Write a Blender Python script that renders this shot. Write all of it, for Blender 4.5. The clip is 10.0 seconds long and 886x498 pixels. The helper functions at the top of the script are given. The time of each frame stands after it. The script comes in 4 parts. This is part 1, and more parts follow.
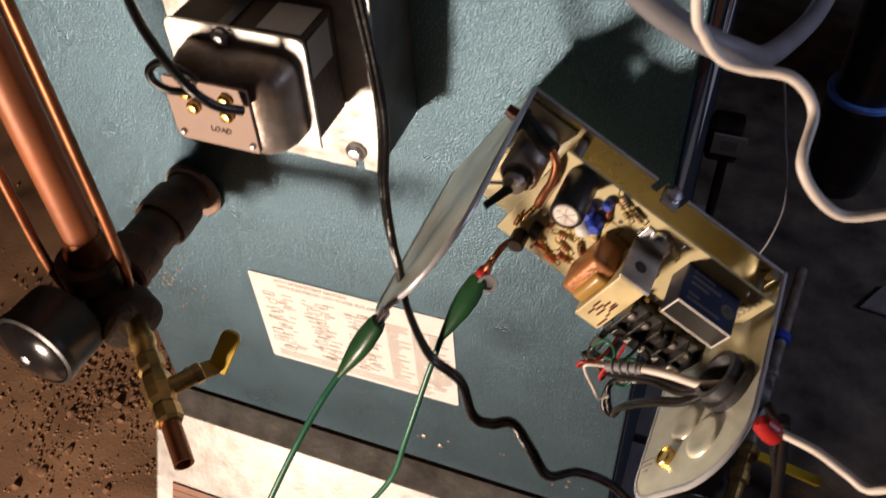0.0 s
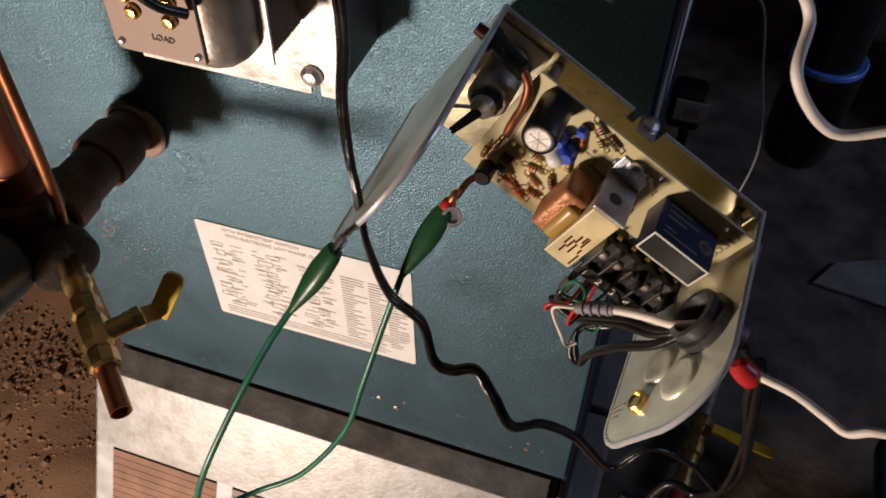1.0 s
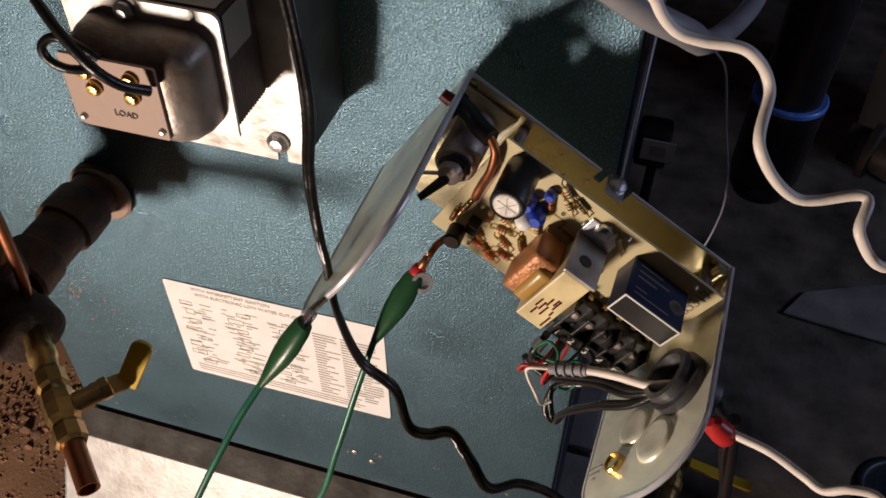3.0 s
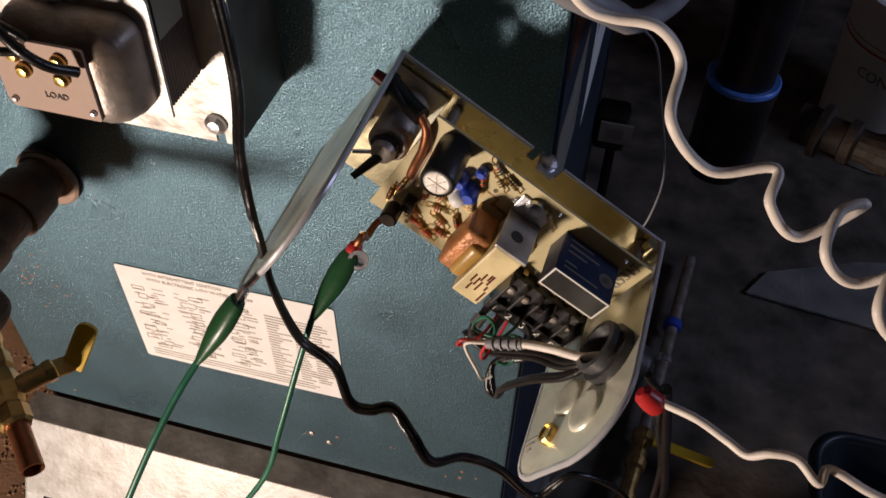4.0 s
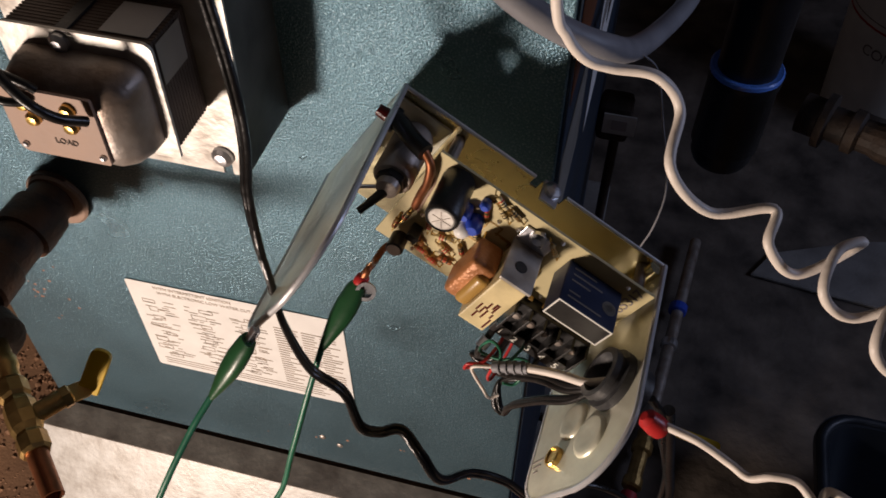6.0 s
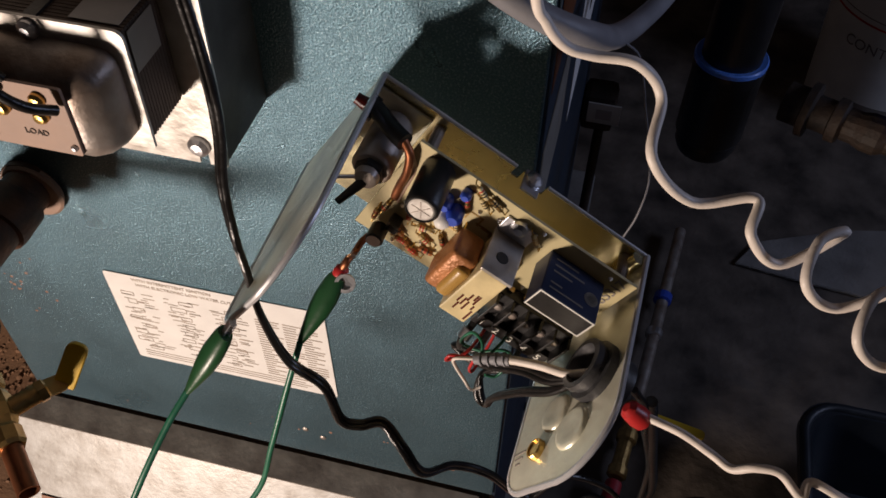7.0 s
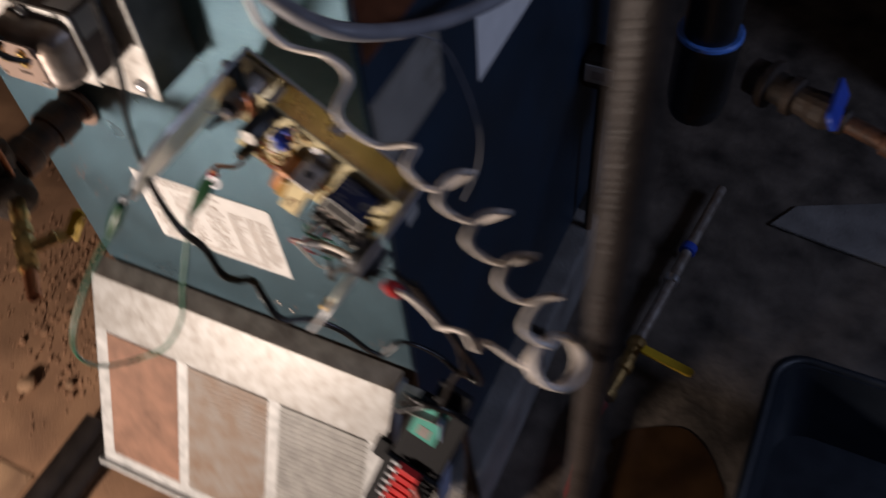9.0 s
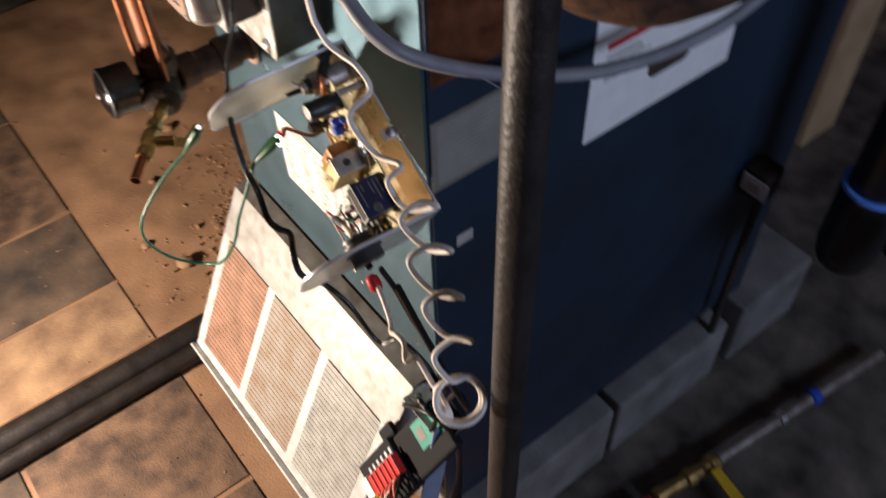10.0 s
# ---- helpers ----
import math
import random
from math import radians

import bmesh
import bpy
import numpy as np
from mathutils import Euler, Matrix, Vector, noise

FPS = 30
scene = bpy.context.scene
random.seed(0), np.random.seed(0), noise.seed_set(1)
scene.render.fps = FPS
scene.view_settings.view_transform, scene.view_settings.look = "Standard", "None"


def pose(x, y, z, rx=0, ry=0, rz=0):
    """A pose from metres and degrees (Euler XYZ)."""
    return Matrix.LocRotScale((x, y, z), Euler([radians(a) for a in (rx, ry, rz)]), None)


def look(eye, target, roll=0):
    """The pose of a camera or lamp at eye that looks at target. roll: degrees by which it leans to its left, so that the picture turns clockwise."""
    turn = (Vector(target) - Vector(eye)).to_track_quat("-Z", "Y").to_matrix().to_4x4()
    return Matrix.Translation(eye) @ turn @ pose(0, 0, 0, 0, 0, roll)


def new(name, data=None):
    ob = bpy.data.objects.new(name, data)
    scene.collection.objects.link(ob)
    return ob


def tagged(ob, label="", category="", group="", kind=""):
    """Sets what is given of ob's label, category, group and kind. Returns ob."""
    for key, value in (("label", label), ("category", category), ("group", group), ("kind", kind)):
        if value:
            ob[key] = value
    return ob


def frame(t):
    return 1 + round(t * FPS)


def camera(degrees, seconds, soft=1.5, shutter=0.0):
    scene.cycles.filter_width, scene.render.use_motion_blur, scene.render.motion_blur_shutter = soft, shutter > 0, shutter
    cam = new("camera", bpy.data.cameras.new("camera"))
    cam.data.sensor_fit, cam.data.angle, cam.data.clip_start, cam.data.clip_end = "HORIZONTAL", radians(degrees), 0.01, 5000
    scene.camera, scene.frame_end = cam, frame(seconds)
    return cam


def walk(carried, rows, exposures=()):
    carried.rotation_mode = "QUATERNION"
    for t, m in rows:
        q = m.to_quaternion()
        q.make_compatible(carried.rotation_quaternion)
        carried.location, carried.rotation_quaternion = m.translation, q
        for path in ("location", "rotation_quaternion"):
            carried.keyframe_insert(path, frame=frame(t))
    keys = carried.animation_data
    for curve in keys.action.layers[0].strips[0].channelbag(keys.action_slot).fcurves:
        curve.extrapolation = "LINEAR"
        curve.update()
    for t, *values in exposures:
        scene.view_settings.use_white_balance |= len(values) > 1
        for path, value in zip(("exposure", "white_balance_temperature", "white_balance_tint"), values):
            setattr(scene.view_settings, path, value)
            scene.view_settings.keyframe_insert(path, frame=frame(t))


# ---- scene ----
cam = camera(54.0, 10.0, soft=1.6, shutter=0.6)
PATH = [
    (0, (0.414, -0.342, 1.157), (-0.121, 0.933, -0.288), -3.1),
    (0.5, (0.404, -0.346, 1.137), (-0.098, 0.912, -0.334), -2.4),
    (1, (0.409, -0.342, 1.121), (-0.017, 0.945, -0.349), 0.9),
    (1.5, (0.409, -0.343, 1.122), (-0.012, 0.993, -0.306), 2.6),
    (2, (0.408, -0.342, 1.127), (-0.01, 0.996, -0.299), 1.7),
    (3.5, (0.406, -0.327, 1.13), (0.051, 1.035, -0.291), 1.6),
    (4, (0.426, -0.333, 1.132), (0.099, 1.017, -0.307), 2.0),
    (4.5, (0.427, -0.339, 1.144), (0.044, 0.995, -0.296), -0.1),
    (5, (0.427, -0.338, 1.155), (0.016, 0.988, -0.285), -1.0),
    (5.5, (0.423, -0.332, 1.151), (0.019, 0.958, -0.323), -1.2),
    (5.7, (0.422, -0.324, 1.155), (0.059, 0.974, -0.322), -0.4),
    (7, (0.424, -0.315, 1.151), (0.131, 0.977, -0.347), 1.5),
    (7.5, (0.425, -0.313, 1.155), (0.151, 0.984, -0.343), 1.5),
    (8, (0.433, -0.329, 1.164), (0.162, 0.979, -0.325), 2.1),
    (8.5, (0.471, -0.357, 1.188), (0.163, 0.924, -0.317), 2.0),
    (8.8, (0.564, -0.378, 1.241), (0.056, 0.785, -0.306), -3.4),
    (9, (0.664, -0.371, 1.281), (0.047, 0.694, -0.296), -6.3),
    (9.2, (0.777, -0.35, 1.302), (0.095, 0.636, -0.299), -5.3),
    (9.3, (0.811, -0.342, 1.299), (0.097, 0.627, -0.298), -4.4),
    (9.4, (0.833, -0.331, 1.308), (0.08, 0.597, -0.295), -3.7),
    (9.5, (0.845, -0.333, 1.316), (0.050, 0.566, -0.284), -2.6),
    (9.7, (0.823, -0.316, 1.317), (-0.085, 0.514, -0.260), -3.1),
    (10, (0.814, -0.292, 1.317), (-0.229, 0.475, -0.207), -2.1),
]
walk(cam, [(t, look(eye, target, roll)) for t, eye, target, roll in PATH],
     [(0, 0.6, 7200, 15), (0.5, 0.25, 6800, 13), (1.0, 0.2, 6650, 12), (2.0, 0.3, 6650, 12), (5.0, 0.3, 6650, 12), (7.0, 0.2, 6650, 12), (8.5, 0.2, 6650, 12), (9.0, 0.3, 6400, 11), (9.4, 0.8, 6400, 10), (9.7, 1.1, 6550, 8), (10, 1.2, 6700, 7)])

# ---- world and light ----
world = bpy.data.worlds.new("world")
scene.world = world
world.use_nodes = True
world.node_tree.nodes["Background"].inputs[0].default_value = (0.25, 0.4, 1.0, 1)
world.node_tree.nodes["Background"].inputs[1].default_value = 0.004


def lamp_light(name, kind, place, energy, colour, **more):
    d = bpy.data.lights.new(name, kind)
    d.energy, d.color = energy, colour
    for k, v in more.items():
        if k == "radius":
            d.shadow_soft_size = v
        if k == "cone":
            d.spot_size, d.spot_blend = radians(v), 0.5
        if k == "size":
            d.size = v
        if k == "size_y":
            d.shape, d.size_y = "RECTANGLE", v
    ob = new(name, d)
    ob.matrix_world = place
    return ob


LAMP = Vector((-0.12, -0.95, 0.54))
lamp_light("work_light_bulb", "SPOT", look(LAMP, (0.10, 0.0, 0.66)), 43, (1.0, 0.83, 0.71), radius=0.07, cone=168)
lamp_light("window_daylight", "AREA", look((2.40, 0.35, 1.46), (0.45, 0.15, 0.6)), 7.6, (0.56, 0.67, 1.0), size=0.8, size_y=0.45)

# ---- materials ----


def mat(name, colour, rough=0.5, metal=0.0, vary=0.15, scale=30.0, bump=0.1, bscale=200.0, second=None, amount=0.5, spec=0.5, coat=0.0, detail=6):
    """A surface with coarse colour patches, fine grain and relief, in metres of the world."""
    m = bpy.data.materials.new(name)
    m.use_nodes = True
    nt = m.node_tree
    b = nt.nodes["Principled BSDF"]
    L = nt.links.new
    geo = nt.nodes.new("ShaderNodeNewGeometry")
    n1 = nt.nodes.new("ShaderNodeTexNoise")
    n1.inputs["Scale"].default_value, n1.inputs["Detail"].default_value = scale, detail
    L(geo.outputs["Position"], n1.inputs["Vector"])
    n2 = nt.nodes.new("ShaderNodeTexNoise")
    n2.inputs["Scale"].default_value, n2.inputs["Detail"].default_value = bscale, 3
    L(geo.outputs["Position"], n2.inputs["Vector"])
    ramp = nt.nodes.new("ShaderNodeValToRGB")
    c = Vector(colour)
    lo = second if second else tuple(c * (1 - vary))
    hi = tuple(min(1, v) for v in c * (1 + vary)) if not second else colour
    ramp.color_ramp.elements[0].position, ramp.color_ramp.elements[1].position = 0.5 - 0.22 + (amount - 0.5) * 0.5, 0.5 + 0.22 + (amount - 0.5) * 0.5
    ramp.color_ramp.elements[0].color, ramp.color_ramp.elements[1].color = (*lo, 1), (*hi, 1)
    L(n1.outputs["Fac"], ramp.inputs[0])
    L(ramp.outputs[0], b.inputs["Base Color"])
    b.inputs["Metallic"].default_value = metal
    b.inputs["Specular IOR Level"].default_value = spec
    b.inputs["Coat Weight"].default_value = coat
    mp = nt.nodes.new("ShaderNodeMapRange")
    mp.inputs["To Min"].default_value, mp.inputs["To Max"].default_value = max(0.03, rough - 0.1), min(1, rough + 0.12)
    L(n1.outputs["Fac"], mp.inputs["Value"])
    L(mp.outputs[0], b.inputs["Roughness"])
    if bump:
        bp = nt.nodes.new("ShaderNodeBump")
        bp.inputs["Strength"].default_value, bp.inputs["Distance"].default_value = min(1, bump), 0.002
        L(n2.outputs["Fac"], bp.inputs["Height"])
        L(bp.outputs[0], b.inputs["Normal"])
    return m


def glow(name, colour, strength):
    m = bpy.data.materials.new(name)
    m.use_nodes = True
    b = m.node_tree.nodes["Principled BSDF"]
    b.inputs["Base Color"].default_value = (*colour, 1)
    b.inputs["Emission Color"].default_value = (*colour, 1)
    b.inputs["Emission Strength"].default_value = strength
    return m


TEAL = mat("hammered_teal_enamel", (0.088, 0.170, 0.220), 0.30, 0.66, 0.10, 18, 0.42, 900, spec=0.6)
nt = TEAL.node_tree
fleck = nt.nodes.new("ShaderNodeTexNoise")
fleck.inputs["Scale"].default_value, fleck.inputs["Detail"].default_value = 820, 2
nt.links.new(nt.nodes["Geometry"].outputs["Position"], fleck.inputs["Vector"])
cut = nt.nodes.new("ShaderNodeValToRGB")
cut.color_ramp.elements[0].position, cut.color_ramp.elements[1].position = 0.53, 0.70
cut.color_ramp.elements[0].color, cut.color_ramp.elements[1].color = (0, 0, 0, 1), (0.75, 0.75, 0.75, 1)
nt.links.new(fleck.outputs["Fac"], cut.inputs[0])
blend = nt.nodes.new("ShaderNodeMixRGB")
blend.inputs[2].default_value = (0.28, 0.40, 0.46, 1)
nt.links.new(cut.outputs[0], blend.inputs[0])
nt.links.new(nt.nodes["Color Ramp"].outputs[0], blend.inputs[1])
nt.links.new(blend.outputs[0], nt.nodes["Principled BSDF"].inputs["Base Color"])
# dark blue holds the shade and blue daylight that fall on the side panel
BLUE = mat("blue_daylit_enamel", (0.016, 0.036, 0.068), 0.42, 0.1, 0.3, 7, 0.3, 420, second=(0.016, 0.024, 0.036), detail=10)
GALV = mat("galvanised_sheet", (0.70, 0.685, 0.65), 0.42, 0.5, 0.2, 60, 0.15, 200, second=(0.30, 0.26, 0.22), amount=0.40, detail=14)
LOUV = mat("dull_plated_steel", (0.52, 0.52, 0.51), 0.5, 0.3, 0.22, 70, 0.15, 300)
SCUFF = mat("scuffed_plated_steel", (0.46, 0.455, 0.44), 0.42, 0.40, 0.3, 75, 0.10, 260, second=(0.32, 0.295, 0.265), amount=0.40, detail=14)
SLATM = mat("dull_louvre_steel", (0.36, 0.35, 0.33), 0.5, 0.2, 0.2, 60, 0.1, 260)
SLATB = mat("brown_stained_louvre_steel", (0.33, 0.30, 0.27), 0.55, 0.2, 0.2, 45, 0.1, 260, second=(0.27, 0.185, 0.13), detail=10)
GRIME = mat("grimy_brown_sheet", (0.32, 0.285, 0.245), 0.6, 0.1, 0.3, 40, 0.2, 200, second=(0.12, 0.095, 0.08), detail=10)
# dark copy of the galvanised sheet, for the box side turned from the lamp
BOXSIDE = mat("shaded_box_galv", (0.12, 0.115, 0.105), 0.5, 0.4, 0.4, 45, 0.15, 200)
# pale tone for the window's glint along the chassis edges
EDGE = mat("edge_glint_pale", (0.80, 0.80, 0.82), 0.3, 0.45, 0.1, 80, 0.05, 300)
NYLON = mat("dark_grey_nylon", (0.05, 0.05, 0.053), 0.4, 0, 0.2, 60, 0.1, 300)
RUSTY = mat("rust_stained_steel", (0.29, 0.158, 0.105), 0.65, 0.1, 0.3, 40, 0.2, 300)
# dark tone carries the shade inside gaps, holes and cavities
DARK = mat("cavity_shade_dark", (0.05, 0.045, 0.04), 0.8, 0.3, 0.3, 30, 0.1, 200)
PAPER = mat("white_label_paper", (0.91, 0.89, 0.86), 0.36, 0, 0.05, 60, 0.03, 300)
PRINT = mat("grey_print", (0.27, 0.24, 0.22), 0.7, 0, 0.1, 80, 0)
FAINT = mat("faded_print", (0.46, 0.38, 0.32), 0.5, 0, 0.25, 90, 0)
ZINC = mat("yellow_zinc_plate", (0.78, 0.70, 0.45), 0.24, 0.90, 0.3, 26, 0.06, 180)
ZINCD = mat("dull_zinc_plate", (0.78, 0.72, 0.57), 0.32, 0.32, 0.42, 24, 0.10, 180)
PCB = mat("fibre_circuit_board", (0.56, 0.48, 0.26), 0.55, 0, 0.12, 60, 0.05, 400)
BLACKP = mat("black_plastic", (0.014, 0.013, 0.013), 0.38, 0, 0.3, 60, 0.1, 300)
RELAYB = mat("dark_blue_relay_plastic", (0.018, 0.028, 0.07), 0.35, 0, 0.15, 60, 0.05, 300)
COPPERC = mat("varnished_copper_winding", (0.42, 0.17, 0.06), 0.4, 0.2, 0.25, 90, 0.3, 500)
CREAM = mat("varnished_paper_bobbin", (0.68, 0.56, 0.30), 0.4, 0, 0.25, 70, 0.1, 300)
STEEL = mat("bright_steel", (0.72, 0.72, 0.75), 0.36, 1.0, 0.1, 100, 0.08, 300)
BRASS = mat("brass", (0.62, 0.42, 0.14), 0.3, 1.0, 0.25, 70, 0.12, 200)
OLDBRASS = mat("tarnished_brass", (0.45, 0.29, 0.11), 0.38, 0.9, 0.4, 60, 0.2, 200)
COPPER = mat("copper_pipe", (0.40, 0.115, 0.035), 0.50, 0.3, 0.3, 30, 0.15, 120, second=(0.24, 0.09, 0.045), detail=10)
COPPERD = mat("tarnished_copper", (0.30, 0.11, 0.05), 0.42, 0.8, 0.4, 50, 0.15, 120)
IRON = mat("black_iron_fitting", (0.055, 0.034, 0.022), 0.65, 0.1, 0.45, 60, 0.5, 220, second=(0.02, 0.016, 0.014))
RUSTI = mat("rusty_iron_pipe", (0.16, 0.07, 0.035), 0.6, 0.3, 0.4, 70, 0.4, 220, second=(0.035, 0.024, 0.02))
YELLOW = mat("yellow_vinyl", (0.72, 0.46, 0.03), 0.45, 0, 0.12, 50, 0.1, 200)
GREENV = mat("green_vinyl", (0.018, 0.085, 0.030), 0.35, 0, 0.2, 70, 0.08, 200)
GREENW = mat("green_wire", (0.02, 0.15, 0.085), 0.35, 0, 0.15, 80, 0.05, 200)
BLACKW = mat("black_rubber_cord", (0.010, 0.009, 0.009), 0.3, 0, 0.3, 60, 0.15, 300)
WHITEW = mat("white_vinyl_cable", (0.84, 0.76, 0.68), 0.45, 0, 0.12, 70, 0.1, 250)
GREYW = mat("grey_vinyl_conduit", (0.24, 0.24, 0.26), 0.5, 0, 0.15, 40, 0.1, 200)
REDP = mat("red_plastic", (0.55, 0.03, 0.03), 0.35, 0, 0.15, 70, 0.05, 200)
BLUEP = mat("blue_plastic", (0.03, 0.08, 0.5), 0.35, 0, 0.15, 70, 0.05, 200)
WHITEP = mat("white_plastic", (0.84, 0.83, 0.80), 0.45, 0, 0.08, 20, 0.05, 150)
WHITED = mat("white_paint_marks", (0.8, 0.78, 0.72), 0.6, 0, 0.06, 80, 0)
BROWNP = mat("brown_phenolic", (0.36, 0.24, 0.18), 0.55, 0, 0.12, 60, 0.1, 300)
LAMIN = mat("dusty_core_laminations", (0.075, 0.052, 0.040), 0.6, 0.3, 0.35, 60, 0.2, 300)
BELL = mat("dusty_grey_steel", (0.46, 0.42, 0.39), 0.42, 0.6, 0.35, 50, 0.2, 250, second=(0.24, 0.18, 0.14))
STICK = mat("translucent_sticker", (0.22, 0.20, 0.17), 0.35, 0, 0.12, 60, 0.03, 200)
CONC = mat("dusty_concrete", (0.175, 0.143, 0.118), 0.8, 0, 0.3, 13, 1.0, 70, second=(0.024, 0.019, 0.016), detail=15)
BLOCK = mat("concrete_block", (0.27, 0.26, 0.25), 0.9, 0, 0.2, 14, 0.8, 160, second=(0.13, 0.12, 0.115), detail=10)
DIRT = mat("rusty_brown_dirt_floor", (0.44, 0.25, 0.14), 0.95, 0, 0.3, 9, 0.5, 260, second=(0.22, 0.12, 0.07), detail=14)
GRAVEL = mat("rusty_brown_rubble", (0.42, 0.24, 0.14), 0.95, 0, 0.35, 40, 0.5, 200, second=(0.20, 0.11, 0.065))
SLAB = mat("tan_stone_slab", (0.45, 0.28, 0.16), 0.85, 0, 0.2, 17, 0.5, 300, second=(0.17, 0.095, 0.06), detail=14, amount=0.42)
SLABM = mat("brown_stained_slab", (0.27, 0.158, 0.095), 0.85, 0, 0.2, 24, 0.6, 300, second=(0.075, 0.046, 0.034), detail=14, amount=0.62)
SLABD = mat("sooty_low_bounce_slab", (0.20, 0.13, 0.085), 0.9, 0, 0.3, 12, 0.4, 150, second=(0.045, 0.035, 0.03), detail=14, amount=0.6)
WALLM = mat("dark_stone_wall", (0.12, 0.10, 0.09), 0.95, 0, 0.3, 5, 0.8, 40)
WOOD = mat("bare_pine", (0.58, 0.39, 0.22), 0.6, 0, 0.2, 14, 0.2, 120)
GLOSSB = mat("dark_gauge_glass", (0.012, 0.010, 0.010), 0.14, 0, 0.3, 60, 0.1, 60, spec=0.6)
MODUL = mat("matt_black_plastic", (0.012, 0.012, 0.013), 0.7, 0, 0.3, 60, 0.2, 300, spec=0.25)
POLEM = mat("dull_black_pipe", (0.024, 0.018, 0.016), 0.5, 0.2, 0.4, 40, 0.4, 220)
TAGM = mat("grey_paper_tag", (0.42, 0.40, 0.37), 0.6)

# ---- shape helpers ----


def thing(name, at, label, category, group="", kind=""):
    ob = new(name)
    ob.location = at
    ob.empty_display_size = 0.02
    return tagged(ob, label, category, group, kind)


def base(ob):
    p = Vector((0, 0, 0))
    while ob is not None:
        p += ob.location
        ob = ob.parent
    return p


def part(name, bm, material, parent=None, label="", smooth=False, mats=()):
    """One mesh, built in world places, under a thing or a part."""
    if parent is not None:
        bmesh.ops.translate(bm, verts=bm.verts, vec=-base(parent))
    bmesh.ops.recalc_face_normals(bm, faces=bm.faces)
    me = bpy.data.meshes.new(name)
    bm.to_mesh(me)
    bm.free()
    for f in me.polygons:
        f.use_smooth = smooth
    me.materials.append(material)
    for x in mats:
        me.materials.append(x)
    if smooth:
        me.set_sharp_from_angle(angle=radians(40))
    ob = new(name, me)
    ob.parent = parent
    return tagged(ob, label) if label else ob


def solid(name, bm, material, label, category, group="", kind="", smooth=False):
    """A thing of one mesh, its origin at its base."""
    vs = [v.co for v in bm.verts]
    lo = Vector([min(v[i] for v in vs) for i in range(3)])
    hi = Vector([max(v[i] for v in vs) for i in range(3)])
    at = Vector(((lo.x + hi.x) / 2, (lo.y + hi.y) / 2, lo.z))
    bmesh.ops.translate(bm, verts=bm.verts, vec=-at)
    ob = part(name, bm, material, None, "", smooth)
    ob.location = at
    return tagged(ob, label, category, group, kind)


def box(lo, hi, bevel=0.0, m=None, bm=None, seg=2):
    own = bmesh.new()
    bmesh.ops.create_cube(own, size=1)
    lo, hi = Vector(lo), Vector(hi)
    for v in own.verts:
        v.co = Vector([(lo[i] + hi[i]) / 2 + v.co[i] * (hi[i] - lo[i]) for i in range(3)])
    if bevel:
        bmesh.ops.bevel(own, geom=own.edges[:], offset=bevel, segments=seg, affect="EDGES", profile=0.6)
    return merged(own, bm, m)


def merged(own, bm=None, m=None):
    if m is not None:
        bmesh.ops.transform(own, matrix=m, verts=own.verts)
    if bm is None:
        return own
    me = bpy.data.meshes.new("tmp")
    own.to_mesh(me)
    own.free()
    bm.from_mesh(me)
    bpy.data.meshes.remove(me)
    return bm


def plate(outline, thick, m=None, bm=None, bevel=0.0):
    """A flat outline in x, y, thickened along z from 0."""
    own = bmesh.new()
    vs = [own.verts.new((x, y, 0)) for x, y in outline]
    f = own.faces.new(vs)
    r = bmesh.ops.extrude_face_region(own, geom=[f])
    bmesh.ops.translate(own, verts=[v for v in r["geom"] if isinstance(v, bmesh.types.BMVert)], vec=(0, 0, thick))
    if bevel:
        bmesh.ops.bevel(own, geom=own.edges[:], offset=bevel, segments=1, affect="EDGES")
    return merged(own, bm, m)


def rounded(x0, y0, x1, y1, radii, n=6):
    """A rectangle's outline with its own radius at each corner (x0y0, x1y0, x1y1, x0y1)."""
    out = []
    for (cx, cy, sx, sy, a0), r in zip(((x0, y0, 1, 1, 180), (x1, y0, -1, 1, 270), (x1, y1, -1, -1, 0), (x0, y1, 1, -1, 90)), radii):
        if r <= 0:
            out.append((cx, cy))
            continue
        for k in range(n + 1):
            a = radians(a0 + 90 * k / n)
            out.append((cx + sx * r + r * math.cos(a), cy + sy * r + r * math.sin(a)))
    return out


def lathe(profile, m=None, bm=None, n=24):
    """Radius and height pairs turned about z, capped at both ends."""
    own = bmesh.new()
    rings = []
    for r, z in profile:
        rings.append([own.verts.new((r * math.cos(2 * math.pi * k / n), r * math.sin(2 * math.pi * k / n), z)) for k in range(n)])
    for a, b in zip(rings, rings[1:]):
        for k in range(n):
            own.faces.new((a[k], a[(k + 1) % n], b[(k + 1) % n], b[k]))
    own.faces.new(rings[0][::-1])
    own.faces.new(rings[-1])
    return merged(own, bm, m)


def aim(a, b):
    """A frame at a whose z points to b."""
    a, b = Vector(a), Vector(b)
    return Matrix.Translation(a) @ (b - a).to_track_quat("Z", "Y").to_matrix().to_4x4()


def rod(a, b, r, r2=None, bm=None, n=20):
    d = (Vector(b) - Vector(a)).length
    return lathe([(r, 0), (r if r2 is None else r2, d)], aim(a, b), bm, n)


def smooth_path(points, steps=8):
    """Points of a curve that runs through those given."""
    p = [Vector(q) for q in points]
    p = [p[0] * 2 - p[1]] + p + [p[-1] * 2 - p[-2]]
    out = []
    for i in range(1, len(p) - 2):
        a, b, c, d = p[i - 1:i + 3]
        for k in range(steps):
            t = k / steps
            out.append(0.5 * (2 * b + (c - a) * t + (2 * a - 5 * b + 4 * c - d) * t * t + (3 * b - a - 3 * c + d) * t ** 3))
    out.append(p[-2])
    return out


